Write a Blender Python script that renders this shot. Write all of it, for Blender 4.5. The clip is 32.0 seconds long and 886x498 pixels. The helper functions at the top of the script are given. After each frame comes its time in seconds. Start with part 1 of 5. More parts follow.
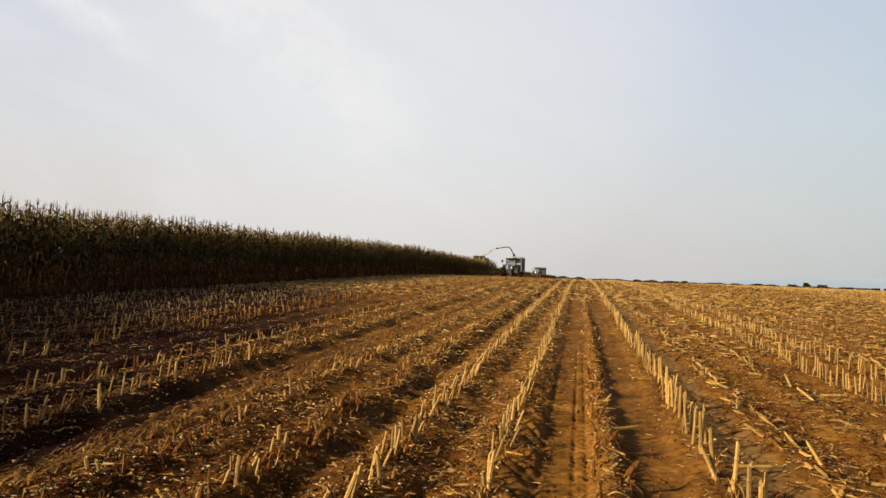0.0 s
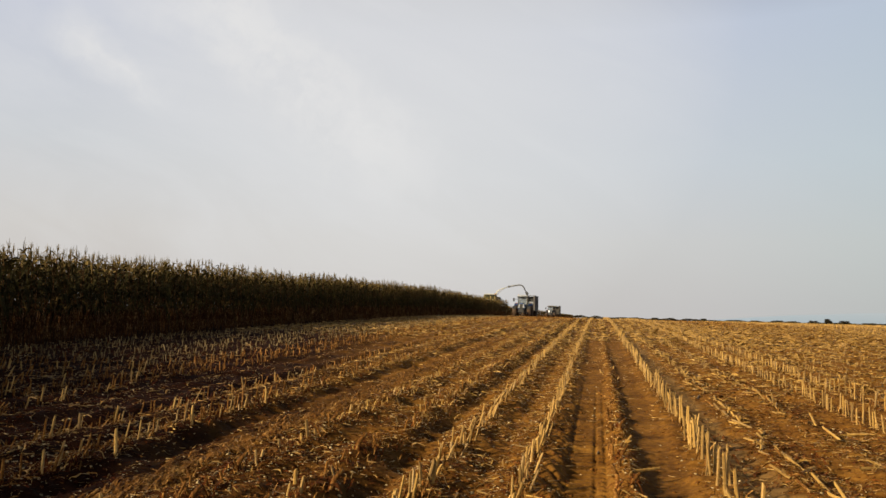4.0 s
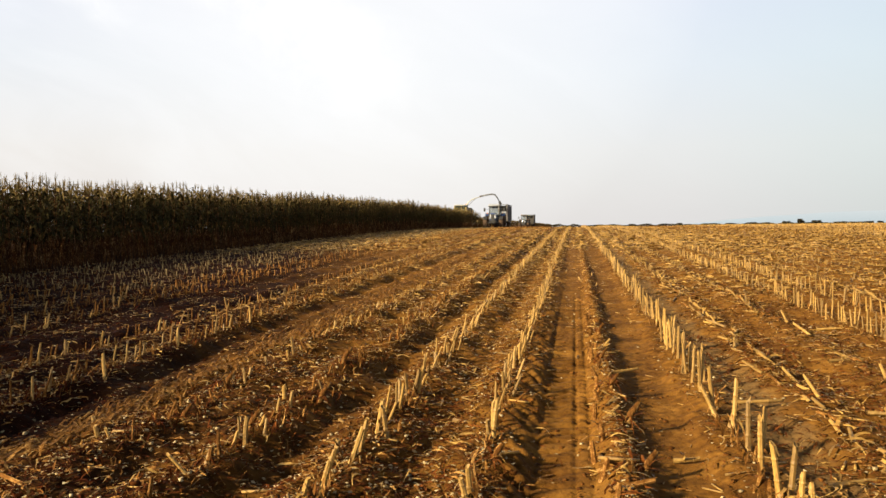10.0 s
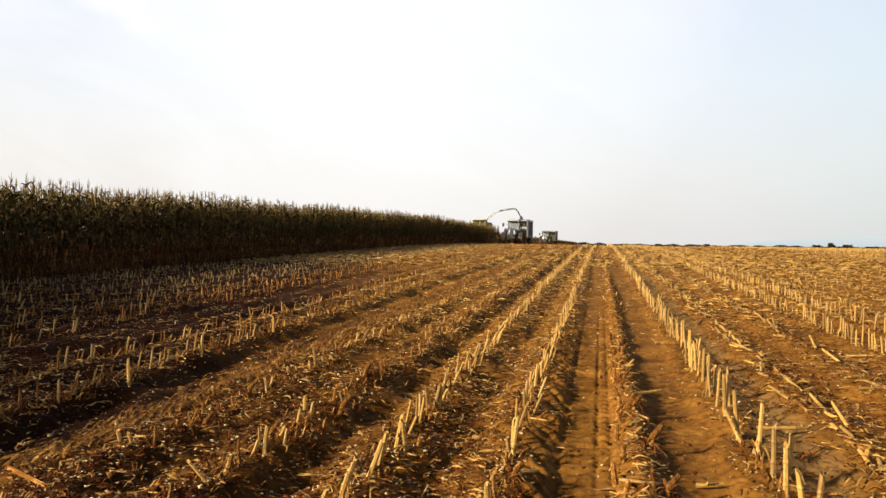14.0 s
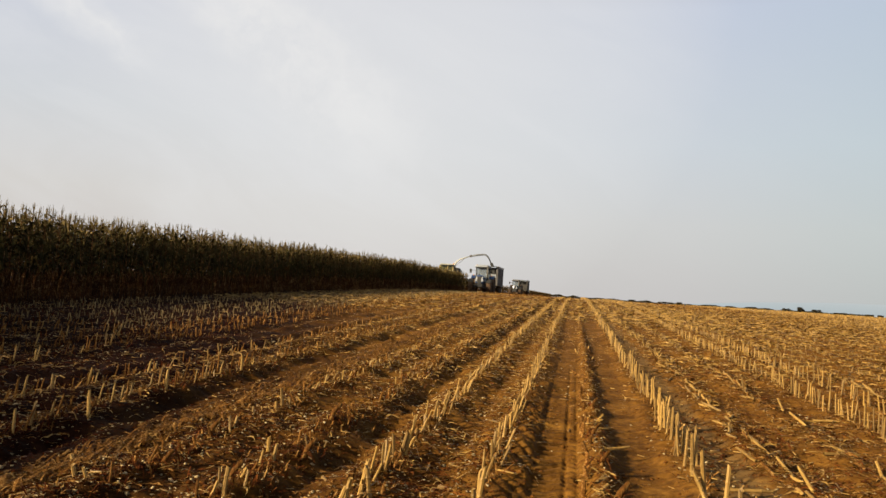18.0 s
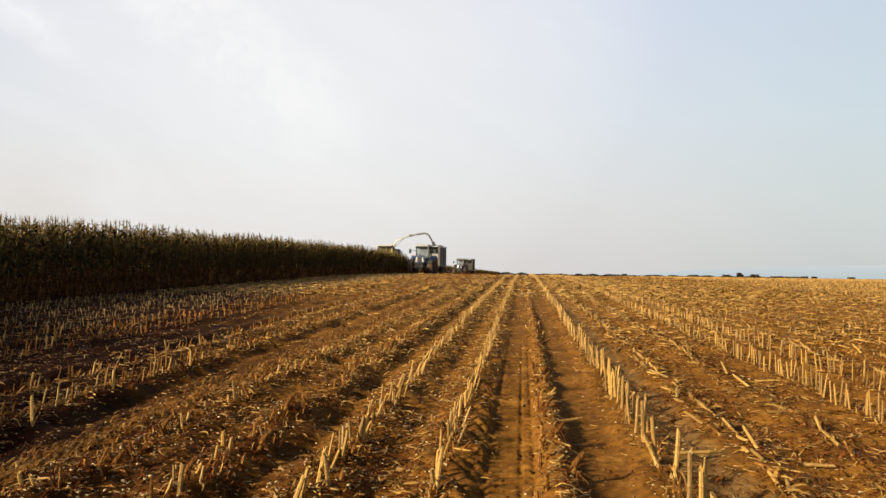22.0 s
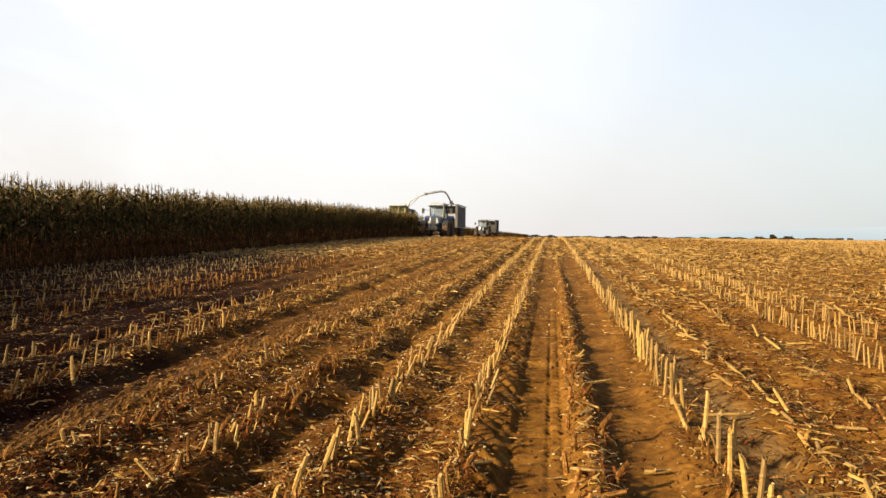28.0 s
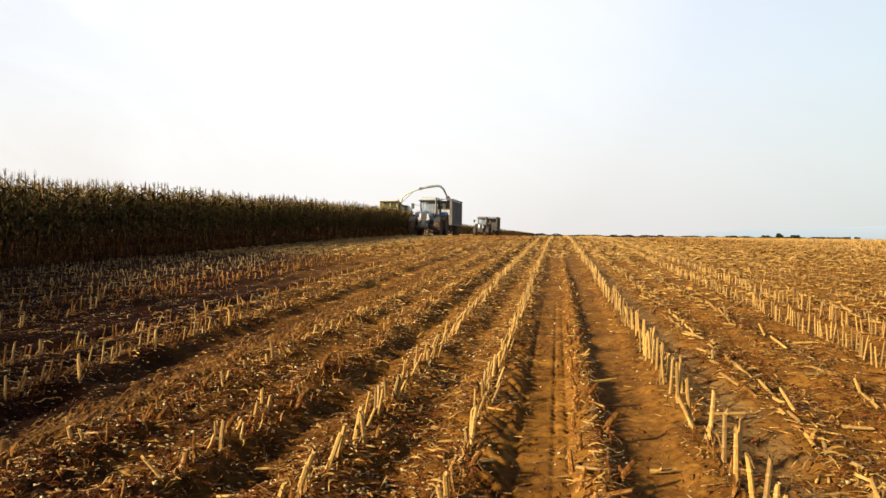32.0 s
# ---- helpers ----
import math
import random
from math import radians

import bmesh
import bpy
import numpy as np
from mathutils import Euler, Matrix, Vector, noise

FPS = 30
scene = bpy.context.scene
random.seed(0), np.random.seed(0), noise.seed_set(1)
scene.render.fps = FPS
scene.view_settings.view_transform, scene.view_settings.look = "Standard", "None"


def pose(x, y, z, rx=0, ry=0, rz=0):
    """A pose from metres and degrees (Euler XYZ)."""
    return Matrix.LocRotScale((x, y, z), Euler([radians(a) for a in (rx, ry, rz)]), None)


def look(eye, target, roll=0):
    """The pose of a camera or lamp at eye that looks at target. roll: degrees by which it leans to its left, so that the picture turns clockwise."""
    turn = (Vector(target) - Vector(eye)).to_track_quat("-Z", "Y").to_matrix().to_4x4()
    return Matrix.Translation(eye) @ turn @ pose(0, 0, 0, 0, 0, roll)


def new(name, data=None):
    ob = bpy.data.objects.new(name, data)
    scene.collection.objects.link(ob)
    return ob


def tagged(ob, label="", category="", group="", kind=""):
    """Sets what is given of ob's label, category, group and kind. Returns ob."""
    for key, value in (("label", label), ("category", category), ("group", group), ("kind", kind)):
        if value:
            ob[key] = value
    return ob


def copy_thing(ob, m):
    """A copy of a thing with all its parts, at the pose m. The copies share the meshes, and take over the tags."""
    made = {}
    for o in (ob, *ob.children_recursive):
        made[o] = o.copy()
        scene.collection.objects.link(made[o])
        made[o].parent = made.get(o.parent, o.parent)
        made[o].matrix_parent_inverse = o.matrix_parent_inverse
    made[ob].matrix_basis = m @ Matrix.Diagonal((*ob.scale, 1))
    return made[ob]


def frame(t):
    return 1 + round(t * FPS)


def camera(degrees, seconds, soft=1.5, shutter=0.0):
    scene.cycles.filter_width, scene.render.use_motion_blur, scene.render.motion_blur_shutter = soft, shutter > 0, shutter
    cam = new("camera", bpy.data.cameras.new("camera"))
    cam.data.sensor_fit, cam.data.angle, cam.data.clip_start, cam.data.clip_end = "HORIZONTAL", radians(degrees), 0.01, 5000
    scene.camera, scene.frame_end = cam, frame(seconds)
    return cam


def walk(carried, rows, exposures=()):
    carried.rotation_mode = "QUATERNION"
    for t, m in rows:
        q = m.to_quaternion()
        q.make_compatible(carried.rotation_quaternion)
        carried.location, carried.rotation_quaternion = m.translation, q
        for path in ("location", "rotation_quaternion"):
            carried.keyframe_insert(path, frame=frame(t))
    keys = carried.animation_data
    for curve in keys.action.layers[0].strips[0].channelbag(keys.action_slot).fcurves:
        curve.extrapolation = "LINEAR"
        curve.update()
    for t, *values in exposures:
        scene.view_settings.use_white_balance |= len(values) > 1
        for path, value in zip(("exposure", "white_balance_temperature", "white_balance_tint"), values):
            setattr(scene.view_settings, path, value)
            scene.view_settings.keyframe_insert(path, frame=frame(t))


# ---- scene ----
EYE = 1.30          # height of the hand-held camera over the soil
cam = camera(61.5, 32.0, soft=1.5)

# the camera stands still and is turned by the hand: seconds, yaw to the left, pitch up, lean
TURNS = [
    (0, 10.46, 1.93, 2.22), (0.5, 10.53, 1.50, 2.15), (1, 11.88, 3.11, 2.50), (1.5, 13.66, 1.57, 0.74),
    (2, 11.91, 1.58, -0.46), (2.5, 9.49, 3.48, 1.82), (4.5, 12.16, 5.02, 1.49), (5, 9.95, 0.75, 3.17),
    (5.5, 9.47, -0.30, 3.44), (6, 10.08, 0.04, 2.65), (6.5, 10.85, 0.13, 1.62), (7, 11.04, -0.62, 0.64),
    (7.5, 11.97, 0.15, -0.17), (8, 12.07, -0.65, 0.07), (8.5, 10.49, -1.95, 0.54), (9, 9.05, -1.83, 0.43),
    (9.5, 9.91, -1.52, 0.16), (10, 10.04, -1.62, -0.60), (10.5, 9.67, -1.75, -0.99), (11, 9.40, -1.37, -0.02),
    (11.5, 10.62, -1.86, -0.38), (12, 10.96, -4.16, 0.68), (12.5, 10.33, -4.26, 0.72), (13, 11.30, -2.79, 0.68),
    (13.5, 12.55, -0.05, 0.28), (15.5, 7.44, -2.58, 2.97), (16, 8.38, -1.79, 0.77), (16.5, 9.13, -0.03, 2.27),
    (17, 8.13, -1.88, 2.60), (17.5, 9.26, -0.10, 2.51), (18, 10.20, 3.11, 3.71), (18.5, 9.94, -1.31, 0.51),
    (19, 10.41, 3.25, 1.50), (19.5, 11.13, 3.73, 0.45), (20, 9.19, 2.87, 1.22), (20.5, 8.10, 2.42, 0.69),
    (21, 7.38, 2.35, 0.99), (21.5, 6.92, 2.61, 1.20), (22, 6.12, 1.91, 0.80), (22.5, 6.47, 1.76, 1.13),
    (23, 7.13, 1.81, 0.84), (23.5, 6.97, 2.66, 0.94), (24, 7.53, 1.86, 0.84), (24.5, 7.30, 1.63, 0.94),
    (25, 7.48, 0.85, 0.13), (25.5, 7.42, 0.33, -0.04), (27.5, 9.51, -0.39, 0.52), (28, 8.26, -0.98, 0.63),
    (28.5, 9.14, -1.36, 0.05), (29, 8.78, -1.26, -0.12), (29.5, 8.87, -1.52, 0.48), (30, 8.62, -0.66, 0.02),
    (30.5, 8.58, -0.69, -0.07), (31, 7.78, -0.44, 0.16), (31.5, 7.25, -0.86, 0.10), (32, 8.68, -1.10, 0.69),
]


def hand(yaw, pitch, lean):
    return pose(0, 0, EYE, 0, 0, yaw) @ pose(0, 0, 0, 90 + pitch) @ pose(0, 0, 0, 0, 0, lean)


LIFT = 1.35        # the picture's usual brightness, in stops
EXPOSURES = [(t, LIFT + e) for t, e in (
    (0.0, -0.29), (0.5, -0.22), (1.0, -0.12), (1.6, 0.12), (2.5, -0.25), (4.5, -0.46), (5.2, 0.05), (6.0, 0.26), (6.5, 0.16), (7.0, -0.02), (7.5, -0.05), (8.2, 0.07), (9.0, 0.15), (10.0, 0.03), (11.0, 0.04), (12.0, 0.10), (13.0, 0.2),
    (13.5, 0.08), (15.5, 0.2), (16.2, 0.2), (17.0, -0.02), (18.0, -0.38), (18.5, 0.0), (19.0, -0.06), (20.0, -0.2), (22.0, -0.16), (23.0, -0.08), (25.0, -0.1), (28.0, 0.14), (32.0, 0.12))]
walk(cam, [(t, hand(a, b, c)) for t, a, b, c in TURNS], EXPOSURES)

# ---------------------------------------------------------------- light
SUN_AZ, SUN_EL = 233.0, 23.5      # clockwise from the rows' direction; height
to_sun = Vector((math.sin(radians(SUN_AZ)) * math.cos(radians(SUN_EL)),
                 math.cos(radians(SUN_AZ)) * math.cos(radians(SUN_EL)), math.sin(radians(SUN_EL))))
sun = new("sun", bpy.data.lights.new("sun", "SUN"))
sun.data.energy, sun.data.angle, sun.data.color = 4.9, radians(4.0), (1.0, 0.82, 0.54)
sun.matrix_world = look((0, 0, 60), Vector((0, 0, 60)) - to_sun)


def node(nt, kind, **values):
    n = nt.nodes.new(kind)
    for key, value in values.items():
        if key in n.inputs:
            n.inputs[key].default_value = value
    return n


def ramp(nt, stops):
    r = nt.nodes.new("ShaderNodeValToRGB")
    els = r.color_ramp.elements
    while len(els) < len(stops):
        els.new(0.5)
    for e, (p, c) in zip(els, stops):
        e.position, e.color = p, (*c, 1)
    return r


def mixrgb(nt, fac, a, b, blend="MIX"):
    m = nt.nodes.new("ShaderNodeMixRGB")
    m.blend_type = blend
    for sock, v in zip(m.inputs, (fac, a, b)):
        if isinstance(v, bpy.types.NodeSocket):
            nt.links.new(v, sock)
        elif isinstance(v, (int, float)):
            sock.default_value = v
        else:
            sock.default_value = (*v, 1)
    return m.outputs[0]


world = bpy.data.worlds.new("hazy_sky")
scene.world = world
world.use_nodes = True
wt = world.node_tree
wt.nodes.clear()
sky = wt.nodes.new("ShaderNodeTexSky")
sky.sky_type, sky.sun_disc = "NISHITA", False
sky.sun_elevation, sky.sun_rotation = radians(SUN_EL), radians(SUN_AZ)
sky.air_density, sky.dust_density = 1.0, 3.0
coord = wt.nodes.new("ShaderNodeTexCoord")
sep = wt.nodes.new("ShaderNodeSeparateXYZ")
wt.links.new(coord.outputs["Generated"], sep.inputs[0])
# thin high cloud over haze that is whitest low down
cturn = wt.nodes.new("ShaderNodeMapping")
cturn.inputs["Rotation"].default_value = (0, radians(-22), 0)
wt.links.new(coord.outputs["Generated"], cturn.inputs[0])
cmap = wt.nodes.new("ShaderNodeMapping")
cmap.inputs["Scale"].default_value = (1.1, 1.0, 3.4)
cmap.inputs["Location"].default_value = (0.9, 0.0, 0.5)
wt.links.new(cturn.outputs[0], cmap.inputs[0])
cloud = node(wt, "ShaderNodeTexNoise", Scale=3.4, Detail=6.0, Roughness=0.58, Distortion=0.6)
wt.links.new(cmap.outputs[0], cloud.inputs["Vector"])
veil = ramp(wt, [(0.42, (0, 0, 0)), (0.68, (1, 1, 1))])
wt.links.new(cloud.outputs["Fac"], veil.inputs[0])
up = ramp(wt, [(0.0, (6.15, 5.95, 5.8)), (0.10, (6.55, 6.5, 6.4)), (0.20, (6.4, 6.75, 7.1)), (0.36, (5.95, 6.4, 7.45)), (0.5, (2.5, 2.8, 3.5)), (0.62, (1.1, 1.25, 1.6)), (1.0, (0.5, 0.6, 0.85))])
wt.links.new(sep.outputs["Z"], up.inputs[0])
side = ramp(wt, [(0.36, (1.05, 1.02, 1.0)), (0.57, (0.97, 0.98, 0.99)), (0.69, (0.85, 0.92, 0.925))])
half = node(wt, "ShaderNodeMath")
half.operation = "MULTIPLY_ADD"
half.inputs[1].default_value, half.inputs[2].default_value = 0.5, 0.5
wt.links.new(sep.outputs["X"], half.inputs[0])
wt.links.new(half.outputs[0], side.inputs[0])
haze = mixrgb(wt, 1.0, up.outputs[0], side.outputs[0], "MULTIPLY")
# a broad bright bank of thin cloud ahead
bank = wt.nodes.new("ShaderNodeVectorMath")
bank.operation = "DOT_PRODUCT"
bank.inputs[1].default_value = Vector((-0.25, 0.90, 0.34)).normalized()
wt.links.new(coord.outputs["Generated"], bank.inputs[0])
glow = ramp(wt, [(0.91, (0, 0, 0)), (0.995, (0.7, 0.7, 0.7))])
wt.links.new(bank.outputs["Value"], glow.inputs[0])
haze = mixrgb(wt, glow.outputs[0], haze, (7.9, 7.85, 7.8))
thin = mixrgb(wt, 1.0, veil.outputs[0], (0.75, 0.75, 0.75), "MULTIPLY")
break_ = wt.nodes.new("ShaderNodeVectorMath")
break_.operation = "DOT_PRODUCT"
break_.inputs[1].default_value = Vector((-0.42, 0.80, 0.42)).normalized()
wt.links.new(coord.outputs["Generated"], break_.inputs[0])
gather = ramp(wt, [(0.80, (0.12, 0.12, 0.12)), (0.97, (1, 1, 1))])
wt.links.new(break_.outputs["Value"], gather.inputs[0])
thin = mixrgb(wt, 1.0, thin, gather.outputs[0], "MULTIPLY")
thin = mixrgb(wt, 1.0, thin, (0.45, 0.45, 0.45), "MULTIPLY")
haze = mixrgb(wt, thin, haze, (8.2, 8.2, 8.3))

def streak(start, end, width, strength, lit):
    """A soft band of cloud along the arc from start to end."""
    a, b = Vector(start).normalized(), Vector(end).normalized()
    across = wt.nodes.new("ShaderNodeVectorMath")
    across.operation = "DOT_PRODUCT"
    across.inputs[1].default_value = a.cross(b).normalized()
    wt.links.new(warped, across.inputs[0])
    size = wt.nodes.new("ShaderNodeMath")
    size.operation = "ABSOLUTE"
    wt.links.new(across.outputs["Value"], size.inputs[0])
    body = ramp(wt, [(0.0, (strength,) * 3), (width * 0.5, (strength * 0.6,) * 3), (width, (0, 0, 0))])
    wt.links.new(size.outputs[0], body.inputs[0])
    along_ = wt.nodes.new("ShaderNodeVectorMath")
    along_.operation = "DOT_PRODUCT"
    along_.inputs[1].default_value = (a + b).normalized()
    wt.links.new(coord.outputs["Generated"], along_.inputs[0])
    c = (a + b).normalized().dot(a)
    ends = ramp(wt, [(c - 0.7 * (1 - c), (0, 0, 0)), (c + 0.5 * (1 - c), (1, 1, 1))])
    wt.links.new(along_.outputs["Value"], ends.inputs[0])
    shape = mixrgb(wt, 1.0, body.outputs[0], ends.outputs[0], "MULTIPLY")
    return mixrgb(wt, mixrgb(wt, 1.0, shape, tufts.outputs[0], "MULTIPLY"), lit, (8.5, 8.4, 8.3))


wnoise = node(wt, "ShaderNodeTexNoise", Scale=9.0, Detail=4.0, Roughness=0.55)
wt.links.new(coord.outputs["Generated"], wnoise.inputs["Vector"])
wmix = wt.nodes.new("ShaderNodeVectorMath")
wmix.operation = "MULTIPLY_ADD"
wmix.inputs[1].default_value = (0.11, 0.11, 0.11)
wt.links.new(wnoise.outputs["Color"], wmix.inputs[0])
wt.links.new(coord.outputs["Generated"], wmix.inputs[2])
wback = wt.nodes.new("ShaderNodeVectorMath")
wback.operation = "SUBTRACT"
wback.inputs[1].default_value = (0.055, 0.055, 0.055)
wt.links.new(wmix.outputs[0], wback.inputs[0])
warped = wback.outputs[0]
tnoise = node(wt, "ShaderNodeTexNoise", Scale=13.0, Detail=5.0, Roughness=0.6)
wt.links.new(warped, tnoise.inputs["Vector"])
tufts = ramp(wt, [(0.36, (0.25, 0.25, 0.25)), (0.58, (1, 1, 1))])
wt.links.new(tnoise.outputs["Fac"], tufts.inputs[0])
haze = streak((-0.52, 0.76, 0.43), (-0.25, 0.95, 0.175), 0.085, 0.8, haze)
haze = streak((-0.46, 0.82, 0.36), (-0.31, 0.92, 0.245), 0.055, 0.8, haze)
haze = streak((-0.61, 0.735, 0.318), (-0.53, 0.80, 0.262), 0.035, 0.85, haze)
haze = streak((-0.55, 0.78, 0.36), (-0.43, 0.86, 0.30), 0.03, 0.35, haze)
seen = mixrgb(wt, 0.92, sky.outputs[0], haze)
bg = node(wt, "ShaderNodeBackground", Strength=0.052)
wt.links.new(seen, bg.inputs[0])
wout = wt.nodes.new("ShaderNodeOutputWorld")
wt.links.new(bg.outputs[0], wout.inputs[0])


# ---------------------------------------------------------------- materials
def material(name, colours, scale=8.0, rough=0.85, metal=0.0, bump=0.0, bump_scale=60.0, vary=None, stretch=(1, 1, 1),
             coat=0.0, through_light=0.0):
    """Noise-driven paint, soil or plant: colours from dark to light over two scales of noise; vary: 'island' or 'object'."""
    m = bpy.data.materials.new(name)
    m.use_nodes = True
    nt = m.node_tree
    b = nt.nodes["Principled BSDF"]
    geo = nt.nodes.new("ShaderNodeNewGeometry")
    tc = nt.nodes.new("ShaderNodeTexCoord")
    mp = nt.nodes.new("ShaderNodeMapping")
    mp.inputs["Scale"].default_value = stretch
    nt.links.new(tc.outputs["Object"], mp.inputs[0])
    big = node(nt, "ShaderNodeTexNoise", Scale=scale, Detail=6.0, Roughness=0.62)
    nt.links.new(mp.outputs[0], big.inputs["Vector"])
    fine = node(nt, "ShaderNodeTexNoise", Scale=scale * 7.3, Detail=4.0, Roughness=0.6)
    nt.links.new(mp.outputs[0], fine.inputs["Vector"])
    fac = mixrgb(nt, 0.45, big.outputs["Fac"], fine.outputs["Fac"])
    n = len(colours)
    stops = [(0.33 + 0.34 * i / max(1, n - 1), c) for i, c in enumerate(colours)]
    r = ramp(nt, stops)
    nt.links.new(fac, r.inputs[0])
    col = r.outputs[0]
    if vary:
        rnd = geo.outputs["Random Per Island"]
        if vary == "object":
            rnd = nt.nodes.new("ShaderNodeObjectInfo").outputs["Random"]
        tone = ramp(nt, [(0.0, (0.55, 0.52, 0.46)), (0.5, (1.0, 0.98, 0.93)), (1.0, (1.32, 1.30, 1.2))])
        nt.links.new(rnd, tone.inputs[0])
        col = mixrgb(nt, 1.0, col, tone.outputs[0], "MULTIPLY")
    nt.links.new(col, b.inputs["Base Color"])
    b.inputs["Roughness"].default_value, b.inputs["Metallic"].default_value = rough, metal
    b.inputs["Coat Weight"].default_value = coat
    if rough > 0.7:
        b.inputs["Specular IOR Level"].default_value = 0.07
    if bump:
        bn = node(nt, "ShaderNodeTexNoise", Scale=bump_scale, Detail=7.0, Roughness=0.65)
        nt.links.new(mp.outputs[0], bn.inputs["Vector"])
        bp = node(nt, "ShaderNodeBump", Strength=bump, Distance=0.02)
        nt.links.new(bn.outputs["Fac"], bp.inputs["Height"])
        nt.links.new(bp.outputs[0], b.inputs["Normal"])
    if through_light:
        tr = nt.nodes.new("ShaderNodeBsdfTranslucent")
        nt.links.new(col, tr.inputs[0])
        mx = nt.nodes.new("ShaderNodeMixShader")
        mx.inputs[0].default_value = through_light
        nt.links.new(b.outputs[0], mx.inputs[1])
        nt.links.new(tr.outputs[0], mx.inputs[2])
        nt.links.new(mx.outputs[0], nt.nodes["Material Output"].inputs[0])
    return m


def glass(name, tint=(0.75, 0.8, 0.82), clear=0.84, film=(0.03, 0.035, 0.04), rough=0.05):
    m = bpy.data.materials.new(name)
    m.use_nodes = True
    nt = m.node_tree
    b = nt.nodes["Principled BSDF"]
    b.inputs["Base Color"].default_value = (*film, 1)
    b.inputs["Roughness"].default_value = rough
    t = node(nt, "ShaderNodeBsdfTransparent", Color=(*tint, 1))
    mx = node(nt, "ShaderNodeMixShader", Fac=clear)
    nt.links.new(b.outputs[0], mx.inputs[1])
    nt.links.new(t.outputs[0], mx.inputs[2])
    nt.links.new(mx.outputs[0], nt.nodes["Material Output"].inputs[0])
    return m


def glowing(name, colour, power, body=None):
    m = bpy.data.materials.new(name)
    m.use_nodes = True
    b = m.node_tree.nodes["Principled BSDF"]
    b.inputs["Base Color"].default_value = (*(body or colour), 1)
    b.inputs["Emission Color"].default_value = (*colour, 1)
    b.inputs["Emission Strength"].default_value = power
    return m


def mulch_shade(m, dark=0.10):
    """Painted shade and loose mulch: darkens the colour away from the pressed lane, broken up by noise."""
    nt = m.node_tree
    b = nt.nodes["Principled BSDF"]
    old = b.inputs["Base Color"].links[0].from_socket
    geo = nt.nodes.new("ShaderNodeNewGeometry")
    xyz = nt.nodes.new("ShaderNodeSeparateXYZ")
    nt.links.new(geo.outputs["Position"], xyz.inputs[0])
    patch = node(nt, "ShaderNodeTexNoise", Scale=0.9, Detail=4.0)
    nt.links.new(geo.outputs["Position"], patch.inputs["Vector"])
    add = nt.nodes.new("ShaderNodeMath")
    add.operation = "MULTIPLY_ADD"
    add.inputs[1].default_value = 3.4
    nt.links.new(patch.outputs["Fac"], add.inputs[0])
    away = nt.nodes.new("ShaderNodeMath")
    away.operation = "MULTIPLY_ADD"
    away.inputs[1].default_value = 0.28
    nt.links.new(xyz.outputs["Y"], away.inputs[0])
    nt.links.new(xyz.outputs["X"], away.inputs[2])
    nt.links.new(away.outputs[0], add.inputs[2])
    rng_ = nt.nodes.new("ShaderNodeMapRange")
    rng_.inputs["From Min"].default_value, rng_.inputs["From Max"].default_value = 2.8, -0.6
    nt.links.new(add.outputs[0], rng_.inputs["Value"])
    # less shade is painted on the lit, pressed track further off
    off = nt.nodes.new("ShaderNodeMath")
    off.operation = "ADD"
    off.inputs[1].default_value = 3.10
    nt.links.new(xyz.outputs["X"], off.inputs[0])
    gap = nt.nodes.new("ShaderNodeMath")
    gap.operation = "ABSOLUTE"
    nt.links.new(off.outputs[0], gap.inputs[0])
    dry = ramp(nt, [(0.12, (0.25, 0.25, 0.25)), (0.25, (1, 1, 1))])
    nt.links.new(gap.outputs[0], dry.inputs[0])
    shade_fac = mixrgb(nt, 1.0, rng_.outputs[0], dry.outputs[0], "MULTIPLY")
    new_col = mixrgb(nt, shade_fac, old, mixrgb(nt, 1.0, old, (dark, dark * 0.54, dark * 0.24), "MULTIPLY"))
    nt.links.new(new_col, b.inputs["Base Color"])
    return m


SOIL = mulch_shade(material("tilled_soil", [(0.044, 0.0164, 0.0026), (0.134, 0.0585, 0.0094), (0.240, 0.1150, 0.0200)], scale=2.2, rough=0.95,
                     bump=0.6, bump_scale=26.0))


def row_shade_strip(m):
    """A grey strip painted into the soil for the shadow beside the first upright row."""
    nt = m.node_tree
    b = nt.nodes["Principled BSDF"]
    old = b.inputs["Base Color"].links[0].from_socket
    geo = nt.nodes.new("ShaderNodeNewGeometry")
    xyz = nt.nodes.new("ShaderNodeSeparateXYZ")
    nt.links.new(geo.outputs["Position"], xyz.inputs[0])
    edge = node(nt, "ShaderNodeTexNoise", Scale=2.6, Detail=5.0, Roughness=0.7)
    nt.links.new(geo.outputs["Position"], edge.inputs["Vector"])
    add = nt.nodes.new("ShaderNodeMath")
    add.operation = "MULTIPLY_ADD"
    add.inputs[1].default_value = 0.5
    nt.links.new(edge.outputs["Fac"], add.inputs[0])
    nt.links.new(xyz.outputs["X"], add.inputs[2])
    band = ramp(nt, [(0.235, (0, 0, 0)), (0.255, (0.6, 0.6, 0.6)), (0.305, (0.6, 0.6, 0.6)), (0.33, (0, 0, 0))])
    part_ = nt.nodes.new("ShaderNodeMath")
    part_.operation = "MULTIPLY"
    part_.inputs[1].default_value = 0.2
    nt.links.new(add.outputs[0], part_.inputs[0])
    nt.links.new(part_.outputs[0], band.inputs[0])
    nt.links.new(mixrgb(nt, band.outputs[0], old, (0.15, 0.094, 0.038)), b.inputs["Base Color"])
    return m


row_shade_strip(SOIL)

